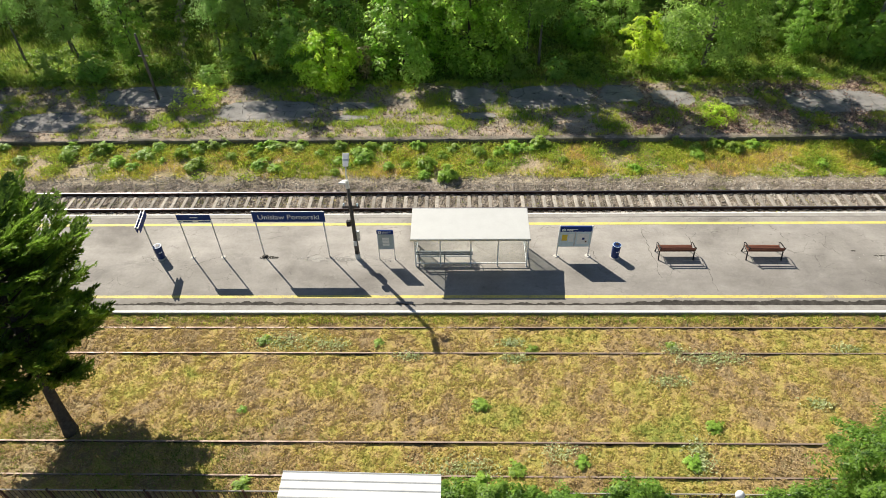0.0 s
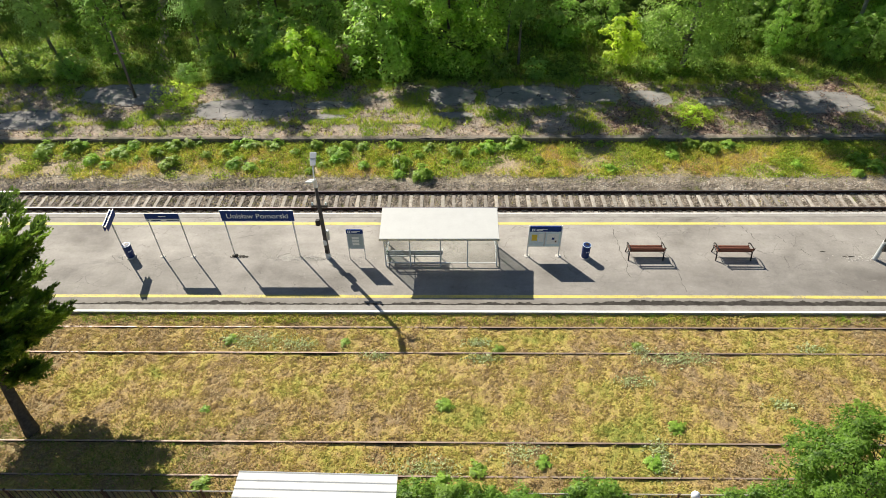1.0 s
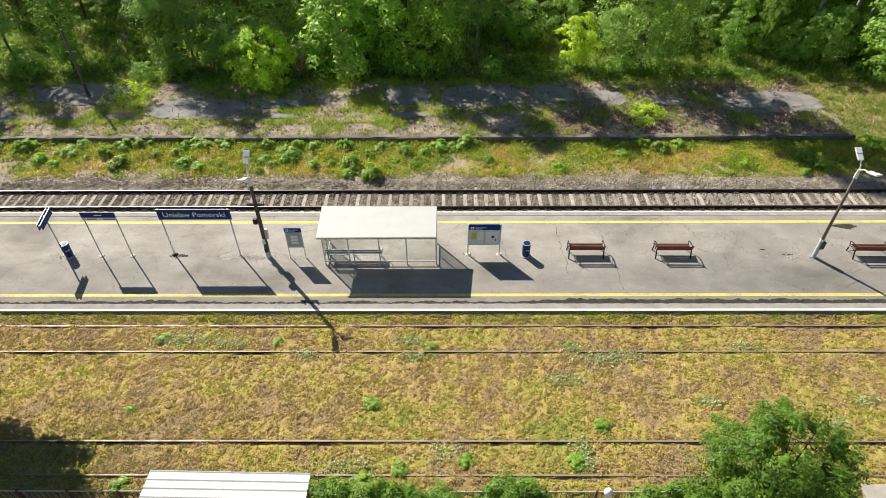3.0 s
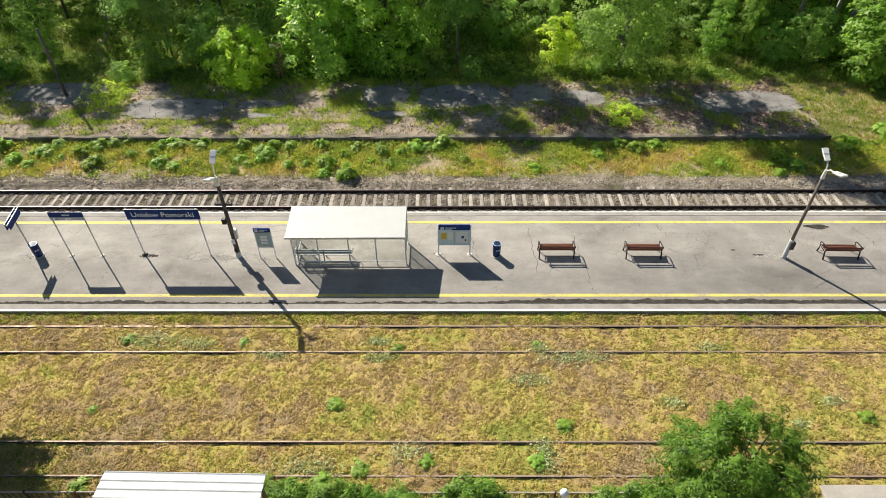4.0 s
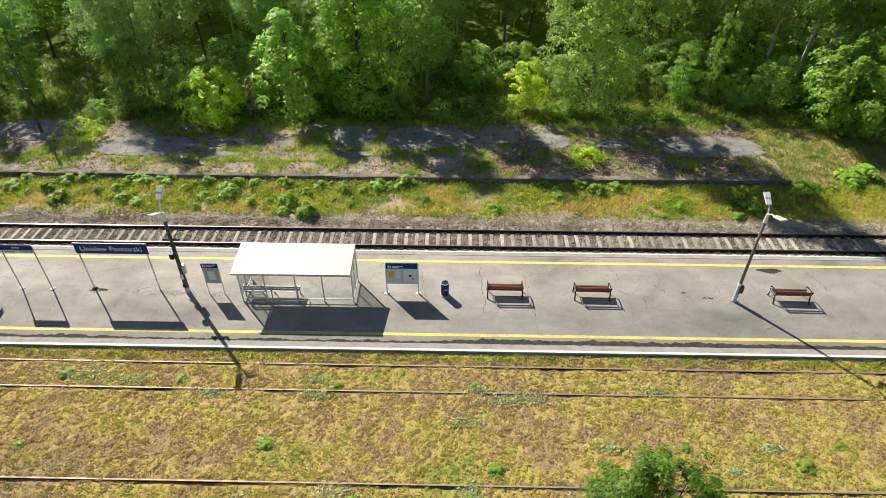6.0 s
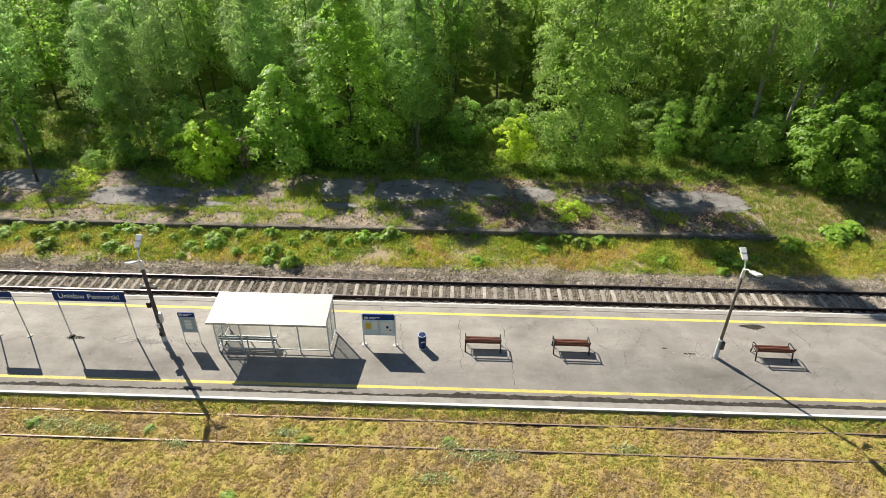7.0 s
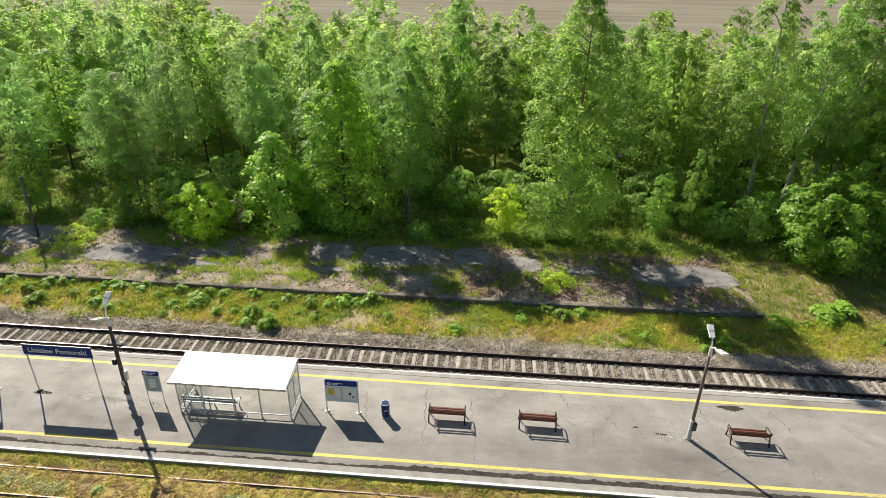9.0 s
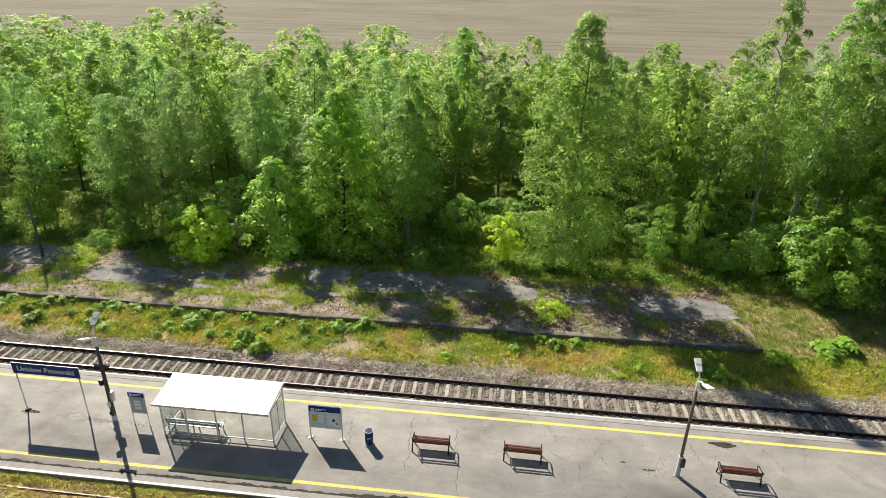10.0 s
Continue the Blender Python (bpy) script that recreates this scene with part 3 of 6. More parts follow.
def build_main_track():
    t = thing("railway_track", "running line with concrete sleepers on stone ballast", "railway track", kind="structure")
    # ballast bed with rough relief
    xs, ys = np.arange(-70, 90, 0.16), np.arange(26.02, 30.0, 0.13)
    X, Y = np.meshgrid(xs, ys)
    rs = np.random.RandomState(8)
    Z = np.interp(Y, [26.0, 26.5, 28.55, 28.75, 29.3, 30.0], [-0.56, -0.545, -0.55, -0.5, -0.49, -0.62]) + rs.uniform(-0.018, 0.018, X.shape) + bumps(X, Y, 0.02, 3, 9)
    V = np.stack([X, Y, Z], -1).reshape(-1, 3)
    nx, ny = len(xs), len(ys)
    i = (np.arange(ny - 1)[:, None] * nx + np.arange(nx - 1)[None, :]).ravel()
    put("ballast_bed", mesh_np("ballast_bed", V, np.stack([i, i + 1, i + nx + 1, i + nx], -1), [M["ballast"]], None, False), t, "grey-brown stone ballast")
    # loose stones, too many to count
    n = 48000
    c = np.stack([rs.uniform(-30, 45, n), 26.05 + 4.5 * rs.uniform(0, 1, n) ** 1.12, np.zeros(n)], -1)
    c[:, 2] = np.interp(c[:, 1], [26.0, 26.5, 28.55, 28.75, 29.3, 30.0, 30.6], [-0.53, -0.52, -0.52, -0.475, -0.465, -0.48, -0.53])
    clear = (np.abs((c[:, 0] - 0.29 + 0.3) % 0.6 - 0.3) < 0.15) & (np.abs(c[:, 1] - 27.685) < 1.28) & (rs.uniform(size=n) > 0.1)
    c = c[~clear]
    n = len(c)
    s = rs.uniform(0.025, 0.06, (n, 1))
    octa = np.array([(1, 0, 0), (0, 1, 0), (-1, 0, 0), (0, -1, 0), (0, 0, 0.8), (0, 0, -0.8)])
    ang = rs.uniform(0, 6.28, n)
    ca, sa = np.cos(ang), np.sin(ang)
    o = octa[None] * rs.uniform(0.6, 1.3, (n, 6, 1)) * s[:, None]
    o = np.stack([o[..., 0] * ca[:, None] - o[..., 1] * sa[:, None], o[..., 0] * sa[:, None] + o[..., 1] * ca[:, None], o[..., 2]], -1)
    tri = np.array([(0, 1, 4), (1, 2, 4), (2, 3, 4), (3, 0, 4)])
    st = put("ballast_stones", mesh_np("ballast_stones", (c[:, None] + o).reshape(-1, 3), (tri[None] + 6 * np.arange(n)[:, None, None]).reshape(-1, 3), [M["stone"]]), t, "loose ballast stones")
    tagged(st, kind="stuff")
    for y in (26.935, 28.435):
        part("rail", rail_bm(-70, 90, y, -0.35), [M["rail_side"], M["rail_top"]], t, "rusty rail with a worn bright head")
    # one sleeper, shared by all
    bm = box(-0.105, -1.25, -0.16, 0.105, 1.25, 0.0, 0.02)
    for v in bm.verts:
        if abs(v.co.y) < 1.0 and v.co.z > -0.05:
            v.co.z -= 0.01
    me = bpy.data.meshes.new("sleeper")
    bm.to_mesh(me)
    bm.free()
    me.materials.append(M["sleeper"])
    bm = None
    for s0 in (-0.75, 0.75):
        bm = box(-0.1, s0 - 0.17, 0.0, 0.1, s0 + 0.17, 0.018, 0, bm)
        for d in (-0.1, 0.1):
            bm = box(-0.06, s0 + d - 0.035, 0.018, 0.06, s0 + d + 0.035, 0.06, 0.012, bm)
    fme = bpy.data.meshes.new("fastening")
    bm.to_mesh(fme)
    bm.free()
    fme.materials.append(M["rail_side"])
    r = random.Random(2)
    for k in range(-100, 140):
        s = put("sleeper", me, t)
        s.matrix_basis = pose(k * 0.6 + 0.29 + r.uniform(-0.02, 0.02), 27.685 + r.uniform(-0.015, 0.015), -0.51, 0, 0, r.uniform(-0.5, 0.5))
        put("fastening", fme, s)


build_main_track()


def build_cess():
    """The strip of dusty soil and fine gravel between ballast and bank."""
    xs, ys = np.arange(-60, 80, 0.22), np.arange(29.25, 30.6, 0.13)
    X, Y = np.meshgrid(xs, ys)
    rs = np.random.RandomState(18)
    Z = np.interp(Y, [29.2, 29.5, 30.1, 30.6], [-0.52, -0.475, -0.5, -0.56]) + rs.uniform(-0.025, 0.025, X.shape) + bumps(X, Y, 0.05, 2.0, 19)
    nx, ny = len(xs), len(ys)
    i = (np.arange(ny - 1)[:, None] * nx + np.arange(nx - 1)[None, :]).ravel()
    ob = new("cess", mesh_np("cess", np.stack([X, Y, Z], -1).reshape(-1, 3), np.stack([i, i + 1, i + nx + 1, i + nx], -1), [M["cess"]], None, True))
    tagged(ob, "strip of dusty tan soil and gravel beside the ballast", "ground", kind="structure")


build_cess()


def build_old_track(name, y_far, y_near, label, sunk=0.0):
    t = thing(name, label, "railway track", kind="structure")
    for y in (y_far, y_near):
        part("rail", rail_bm(-70, 90, y, -0.14 - (sunk if y == y_near else 0), 0.14), [M["rail_side"], M["rust_top"]], t, "dull rusty rail sunk in turf")


build_old_track("disused_track", 18.06, 16.63, "disused rusty track sunk in dry turf beside the platform")
build_old_track("disused_siding", 12.39, 11.07, "disused rusty siding overgrown with turf and weeds", 0.075)


# ---- disused platform across the line ----
OLD_SLABS = [(-36, -30, 35.5, 38.4), (-28.6, -23.8, 34.3, 36.9), (-23.8, -17.4, 37.5, 40.6), (-15.3, -8.5, 35.5, 38.3), (-7.3, -4.9, 35.6, 36.25), (-8.0, -4.6, 36.9, 38.0), (0.3, 3.7, 37.4, 39.9),
             (0.9, 3.3, 35.6, 36.5), (4.2, 10.0, 37.0, 40.1), (10.5, 13.6, 37.6, 40.2), (13.9, 16.9, 37.1, 39.4), (18.5, 20.8, 37.1, 38.4), (22.6, 29.6, 36.0, 39.2)]


def on_slab(x, y, grow=0.0):
    """True where the old smooth asphalt lies."""
    hit = np.zeros(len(x), bool)
    for x0, x1, y0, y1 in OLD_SLABS:
        hit |= (np.abs((x - (x0 + x1) / 2) / ((x1 - x0) / 2 + grow)) ** 3 + np.abs((y - (y0 + y1) / 2) / ((y1 - y0) / 2 + grow)) ** 3) < 1
    return hit


def build_old_platform():
    p = thing("old_platform", "disused platform of broken asphalt, overgrown at the edges", "platform", kind="structure")
    xs, ys = np.arange(-70, 30.2, 0.4), np.concatenate([[33.36, 33.5], np.arange(33.7, 41.3, 0.3)])
    X, Y = np.meshgrid(xs, ys)
    Z = 0.135 + bumps(X, Y, 0.02, 1.4, 12) + bumps(X, Y, 0.012, 5, 13)
    Z = np.where(X > 29.4, Z - 0.12, Z) - np.clip((Y - 40.4) * 0.2, 0, 0.3) - np.where(Y < 33.4, 0.06 + bumps(X, Y, 0.12, 4, 14), 0)
    V = np.stack([X, Y, Z], -1).reshape(-1, 3)
    nx, ny = len(xs), len(ys)
    i = (np.arange(ny - 1)[:, None] * nx + np.arange(nx - 1)[None, :]).ravel()
    put("surface", mesh_np("surface", V, np.stack([i, i + 1, i + nx + 1, i + nx], -1), [M["old"]], None, True), p, "cracked asphalt with soil and dry leaves")
    # what is left of the smooth asphalt: ragged slabs on the soil
    r = random.Random(14)
    for x0, x1, y0, y1 in OLD_SLABS:
        cx, cy, hx, hy_ = (x0 + x1) / 2, (y0 + y1) / 2, (x1 - x0) / 2, (y1 - y0) / 2
        n, rim, wob = 90, [], [(r.uniform(0.02, 0.1) / (k ** 0.4), k, r.uniform(0, 6.28)) for k in range(2, 15)]
        for k in range(n):
            a = 2 * math.pi * k / n
            q = 1 + sum(m * math.sin(f * a + p) for m, f, p in wob) * 0.7 + r.uniform(-0.03, 0.03)
            c_, s_ = math.cos(a), math.sin(a)
            rim.append((cx + hx * q * math.copysign(abs(c_) ** 0.7, c_), cy + hy_ * q * math.copysign(abs(s_) ** 0.7, s_)))
        bm = bmesh.new()
        top = [bm.verts.new((x, y, 0.168)) for x, y in rim]
        low = [bm.verts.new((x, y, 0.08)) for x, y in rim]
        bm.faces.new(top)
        for k in range(n):
            bm.faces.new((low[k], low[(k + 1) % n], top[(k + 1) % n], top[k]))
        part("asphalt_slab", bm, M["old_tar"], p, "smooth grey asphalt with broken edges")
    bm = box(0, 33.3, -0.75, 1.985, 33.52, 0.1, 0.03)
    me = bpy.data.meshes.new("edge_slab")
    bm.to_mesh(me)
    bm.free()
    me.materials.append(M["wall"])
    r = random.Random(4)
    for k in range(-35, 15):
        s = put("edge_slab", me, p)
        s.matrix_basis = pose(k * 2.0, r.uniform(-0.03, 0.03), r.uniform(-0.04, 0.02), r.uniform(-1, 1) * 0.05, 0, 0)


build_old_platform()


# ---- shelter ----
def build_shelter():
    s = thing("waiting_shelter", "white steel waiting shelter with glass walls and a flat white roof", "shelter", (1.45, 22.7, 0))
    x0, x1, yf, yb = -2.64, 2.72, -0.83, 0.72
    zf, zb = 1.93, 2.12                                  # eaves over the glazed wall and over the open side
    roof = box(-2.8, -1.15, 0, 2.75, 0.85, 0.07, 0.012)
    for v in roof.verts:
        v.co.z += 1.95 + (v.co.y + 1.15) / 2.0 * 0.23
    part("roof", roof, M["roof_white"], s, "white sheet roof")
    for y, z in ((-1.16, 1.93), (0.86, 2.16)):
        part("fascia", box(-2.82, y - 0.02, z - 0.03, 2.77, y + 0.02, z + 0.09, 0.006), M["steel"], s, "grey edge trim")
    posts = (x0, -1.44, 0.02, 1.31, x1)
    for x in posts:
        part("post", box(x - 0.03, yf - 0.03, 0, x + 0.03, yf + 0.03, zf + 0.02, 0.006), M["white_steel"], s)
    for x in (x0, x1):
        part("post", box(x - 0.03, yb - 0.03, 0, x + 0.03, yb + 0.03, zb + 0.02, 0.006), M["white_steel"], s)
    for z in (0.2, zf - 0.06):
        part("rail", box(x0, yf - 0.02, z - 0.025, x1, yf + 0.02, z + 0.025, 0.005), M["white_steel"], s)
    for x in (x0, x1):
        for z in (0.2, zf - 0.06):
            part("rail", box(x - 0.02, yf + 0.03, z - 0.025, x + 0.02, yb - 0.03, z + 0.025, 0.005), M["white_steel"], s)
    for a, b in zip(posts, posts[1:]):
        g = part("pane", box(a + 0.035, yf - 0.004, 0.24, b - 0.035, yf + 0.004, zf - 0.1), M["glass"], s, "clear glass pane")
        g.visible_shadow = False
    for x in (x0, x1):
        for a, b in ((yf + 0.05, -0.06), (-0.04, yb - 0.05)):
            part("pane", box(x - 0.004, a, 0.24, x + 0.004, b, zf - 0.1), M["side_glass"], s, "dusty glass side pane")
    for x in (x0, x1):
        part("mullion", box(x - 0.02, -0.065, 0.2, x + 0.02, -0.035, zf - 0.06), M["white_steel"], s)


M["side_glass"] = glass("dusty side glass", (0.82, 0.84, 0.84), 0.86)
build_shelter()


def build_shelter_bench():
    b = thing("shelter_bench", "grey steel slatted bench inside the shelter", "bench", (0.2, 22.28, 0))
    for y in (-0.2, -0.08, 0.04, 0.16):
        part("slat", box(-1.35, y - 0.045, 0.44, 1.35, y + 0.045, 0.475, 0.01), M["bench_steel"], b)
    for z in (0.64, 0.78):
        part("back_slat", box(-1.35, -0.28, z - 0.045, 1.35, -0.25, z + 0.045, 0.01), M["bench_steel"], b)
    for x in (-1.25, 0.0, 1.25):
        fr = box(x - 0.025, -0.28, 0, x + 0.025, -0.23, 0.84, 0.006)
        fr = box(x - 0.025, -0.24, 0.39, x + 0.025, 0.2, 0.435, 0.006, fr)
        fr = box(x - 0.025, 0.15, 0, x + 0.025, 0.2, 0.4, 0.006, fr)
        part("leg_frame", fr, M["bench_steel"], b)
    for x in (-1.36, 1.36):
        part("armrest", tube([(x, -0.26, 0.62), (x, 0.0, 0.68), (x, 0.16, 0.64), (x, 0.2, 0.46)], 0.02, 8), M["steel"], b, smooth=True)


build_shelter_bench()


# ---- signs and boards ----
def posts_for(s, xs, y, top, m="steel", foot=True, r=0.03):
    for x in xs:
        part("post", tube([(x, y, 0), (x, y, top)], r, 10), M[m], s, smooth=True)
        if foot:
            part("footing", tube([(x, y, -0.005), (x, y, 0.03)], [0.16, 0.12], 9), M["footing"], s, "small concrete footing")


def build_name_sign():
    s = thing("station_sign", "navy station name sign with white lettering on two posts", "sign", (-7.13, 22.55, 0))
    posts_for(s, (-1.65, 1.6), 0.03, 2.88, "white_steel", False, 0.035)
    part("board", box(-1.72, -0.03, 2.28, 1.72, 0.0, 2.88, 0.006), M["navy"], s, "navy enamelled board")
    part("frame", box(-1.74, -0.035, 2.882, 1.74, 0.0, 2.894, 0.003), M["white_steel"], s, "white top rail")
    letters("Unisław Pomorski", 2.9, 0.275, M["lettering"], s, (0, -0.036, 2.58))
    part("ground_socket", tube([(-1.65, 0.03, -0.005), (-1.65, 0.03, 0.06)], [0.17, 0.1], 9), M["dark_seam"], s, "dark post socket")


build_name_sign()


def build_direction_sign():
    s = thing("direction_sign", "small navy and white direction sign on two posts", "sign", (-11.64, 22.5, 0))
    posts_for(s, (-0.75, 0.77), 0.03, 2.72)
    part("board", box(-0.8, -0.03, 2.45, 0.8, 0.0, 2.75, 0.006), M["navy"], s, "navy board")
    part("lower_panel", box(-0.8, -0.028, 2.28, 0.8, 0.0, 2.445, 0.005), M["lettering"], s, "white lower panel")
    for x0, x1, z in ((-0.16, 0.2, 2.6),):
        part("text_bar", box(x0, -0.037, z - 0.025, x1, -0.031, z + 0.025), M["lettering"], s)
    for x0, x1 in ((-0.55, -0.1), (0.18, 0.68)):
        part("text_bar", box(x0, -0.035, 2.34, x1, -0.0285, 2.385), M["navy"], s)
    for x in (-0.7, 0.73):
        part("symbol", box(x - 0.03, -0.035, 2.33, x + 0.03, -0.0285, 2.40), M["navy"], s)


build_direction_sign()


def build_cross_sign():
    s = thing("platform_sign", "double-faced navy and white sign set across the platform on a post", "sign", (-14.26, 22.6, 0), 9.0)
    posts_for(s, (0.0,), 0.0, 2.48, "steel", True, 0.035)
    for k in (-1, 1):
        part("board", box(k * 0.075 - 0.012, -0.72, 2.16, k * 0.075 + 0.012, 0.58, 2.48, 0.004), M["navy"], s, "navy sign face")
        part("trim", box(k * 0.075 - 0.02, -0.73, 2.48, k * 0.075 + 0.02, 0.59, 2.505, 0.004), M["white_steel"], s, "white top trim")
    for y in (-0.66, 0.0, 0.52):
        part("spacer", box(-0.07, y - 0.03, 2.38, 0.07, y + 0.03, 2.44), M["white_steel"], s)


build_cross_sign()


def build_timetable():
    s = thing("timetable_stand", "narrow notice stand with a navy header and grey-blue panel", "notice board", (-2.62, 22.35, 0))
    posts_for(s, (-0.38, 0.38), 0.0, 1.9, "white_steel", False, 0.025)
    part("header", box(-0.4, -0.035, 1.66, 0.4, 0.03, 1.9, 0.006), M["navy"], s, "navy header")
    part("panel", box(-0.36, -0.03, 0.74, 0.36, 0.02, 1.65, 0.006), M["panel_grey"], s, "grey glazed panel")
    part("frame", box(-0.385, -0.036, 0.7, 0.385, 0.024, 0.738, 0.004), M["white_steel"], s, "pale bottom rail")
    part("symbol", box(-0.33, -0.042, 1.71, -0.19, -0.036, 1.85), M["lettering"], s, "white pictogram square")
    part("symbol_mark", box(-0.28, -0.046, 1.74, -0.24, -0.0425, 1.82), M["navy"], s)
    for z, w in ((1.81, 0.42), (1.75, 0.26)):
        part("text_bar", box(-0.14, -0.042, z - 0.015, -0.14 + w, -0.036, z + 0.015), M["lettering"], s)
    for a, b in ((1.32, 1.45), (1.12, 1.28), (0.94, 1.08)):
        part("notice", box(-0.16, -0.036, a, 0.17, -0.0305, b), M["paper"], s)


build_timetable()


def build_info_board():
    s = thing("information_board", "wide notice board with a navy header, posters and white posts", "notice board", (6.48, 22.59, 0))
    posts_for(s, (-0.77, 0.77), 0.0, 1.92, "white_steel", True, 0.035)
    part("header", box(-0.74, -0.04, 1.58, 0.74, 0.03, 1.9, 0.006), M["navy"], s, "navy header")
    part("panel", box(-0.74, -0.03, 0.68, 0.74, 0.02, 1.55, 0.006), M["panel"], s, "grey-blue glazed panel")
    part("divider", box(-0.03, -0.045, 0.68, 0.03, -0.0305, 1.55), M["steel"], s)
    part("bottom_rail", box(-0.76, -0.035, 0.63, 0.76, 0.025, 0.675, 0.006), M["white_steel"], s)
    part("symbol", box(-0.66, -0.047, 1.63, -0.5, -0.041, 1.77), M["lettering"], s, "white pictogram square")
    part("symbol_mark", box(-0.6, -0.051, 1.66, -0.56, -0.0475, 1.74), M["navy"], s)
    for z, w in ((1.73, 0.52), (1.66, 0.3)):
        part("text_bar", box(-0.44, -0.047, z - 0.018, -0.44 + w, -0.041, z + 0.018), M["lettering"], s)
    part("poster", box(-0.63, -0.036, 1.02, -0.37, -0.0305, 1.4), M["poster_yellow"], s, "yellow poster")
    part("notice", box(-0.3, -0.036, 0.95, -0.07, -0.0305, 1.45), M["paper"], s)
    part("notice", box(0.1, -0.036, 0.8, 0.66, -0.0305, 1.46), M["paper"], s)
    part("picture_mark", box(0.34, -0.041, 1.08, 0.46, -0.0365, 1.22), M["navy"], s)
    part("picture_mark", box(0.5, -0.041, 0.92, 0.58, -0.0365, 1.02), M["bench_wood"], s)


build_info_board()


def build_rubble():
    """Crumbled asphalt and small stones round the feet of posts and lamps."""
    rs = np.random.RandomState(231)
    P = []
    for x, y, rx, ry, n in ((-5.2, 22.45, 0.9, 0.12, 120), (-4.1, 22.4, 0.5, 0.16, 80), (-6.3, 22.4, 0.4, 0.12, 50), (-8.7, 22.5, 0.35, 0.12, 50), (-14.3, 22.5, 0.4, 0.14, 40), (21.9, 22.4, 0.8, 0.13, 90), (22.7, 22.3, 0.3, 0.15, 40), (-2.6, 22.3, 0.6, 0.12, 40), (5.7, 22.5, 0.3, 0.12, 25)):
        P.append(np.stack([x + rs.normal(size=n) * rx * 0.6, y + rs.normal(size=n) * ry * 0.8], -1))
    c = np.concatenate(P)
    n = len(c)
    ring = np.array([(1, 0, 0), (0, 1, 0), (-1, 0, 0), (0, -1, 0), (0, 0, 0.6)])
    o = ring[None] * rs.uniform(0.6, 1.4, (n, 5, 1)) * rs.uniform(0.012, 0.045, (n, 1, 1))
    V = np.concatenate([c, np.full((n, 1), 0.002)], 1)[:, None] + o
    tri = np.array([(0, 1, 4), (1, 2, 4), (2, 3, 4), (3, 0, 4)])
    tagged(new("rubble", mesh_np("rubble", V.reshape(-1, 3), (tri[None] + 5 * np.arange(n)[:, None, None]).reshape(-1, 3), [M["footing"]])), "crumbs of broken asphalt round the post feet", "rubble", kind="stuff")


build_rubble()


# ---- bins ----
def build_bin(at, turn):
    b = thing("litter_bin", "dark blue cylindrical litter bin with a pale blue rim", "litter bin", (*at, 0), turn, "platform bins")
    part("base", tube([(0, 0, 0), (0, 0, 0.05), (0, 0, 0.06)], [0.27, 0.27, 0.24], 24), M["footing"], b, "pale concrete base")
    part("body", tube([(0, 0, 0.06), (0, 0, 0.1), (0, 0, 0.8), (0, 0, 0.83)], [0.2, 0.215, 0.225, 0.215], 24, caps=True), M["bin"], b, smooth=True)
    part("lid", tube([(0, 0, 0.82), (0, 0, 0.84), (0, 0, 0.9), (0, 0, 0.915)], [0.215, 0.23, 0.23, 0.215], 24), M["bin"], b, "dark blue lid")
    part("rim", tube([(0, 0, 0.905), (0, 0, 0.92), (0, 0, 0.928)], [0.232, 0.236, 0.222], 24), M["pale_blue"], b, "pale blue rim")
    part("lid_top", tube([(0, 0, 0.91), (0, 0, 0.931)], 0.2, 24), M["bin"], b, "dark blue top")
    part("mouth", tube([(0.02, 0.02, 0.92), (0.02, 0.02, 0.937)], 0.1, 18), M["black_iron"], b, "dark opening")
    for a in (-100, -70):
        x, y = 0.222 * math.cos(radians(a)), 0.222 * math.sin(radians(a))
        part("label_mark", box(-0.035, -0.004, -0.03, 0.035, 0.004, 0.03, turn=pose(x, y, 0.55, 0, 0, a + 90)), M["lettering"], b)
    b.scale = (0.88, 0.88, 0.87)
    return b


build_bin((8.55, 22.5), 10)
build_bin((-13.97, 22.5), 40)


# ---- benches ----
def build_bench(at, turn):
    b = thing("bench", "red-brown slatted bench with black cast iron legs on the platform", "bench", (*at, 0), turn, "platform benches")
    for y in (-0.02, 0.105, 0.23, 0.355):
        part("seat_slat", box(-0.82, y - 0.052, 0.42, 0.82, y + 0.052, 0.46, 0.012), M["bench_wood"], b)
    for k, z in enumerate((0.57, 0.69)):
        part("back_slat", box(-0.84, -0.15 - 0.03 * k, z - 0.043, 0.84, -0.11 - 0.03 * k, z + 0.043, 0.012), M["bench_wood"], b)
    for x in (-0.84, 0.84):
        # end frame: back leg with upright, front leg, seat bearer and arm loop
        part("back_leg", tube([(x, -0.22, 0), (x, -0.1, 0.4), (x, -0.14, 0.62), (x, -0.18, 0.77)], [0.036, 0.032, 0.03, 0.024], 8), M["black_iron"], b, smooth=True)
        part("front_leg", tube([(x, 0.44, 0), (x, 0.39, 0.22), (x, 0.42, 0.44)], [0.036, 0.03, 0.03], 8), M["black_iron"], b, smooth=True)
        part("seat_bearer", tube([(x, -0.1, 0.4), (x, 0.42, 0.4)], 0.02, 8), M["black_iron"], b, smooth=True)
        part("armrest", tube([(x, -0.16, 0.68), (x, 0.05, 0.66), (x, 0.28, 0.64), (x, 0.42, 0.6), (x, 0.48, 0.52), (x, 0.42, 0.44)], 0.027, 8), M["black_iron"], b, smooth=True)
    part("stretcher", tube([(-0.84, 0.2, 0.2), (0.84, 0.2, 0.2)], 0.012, 8), M["black_iron"], b)
    return b


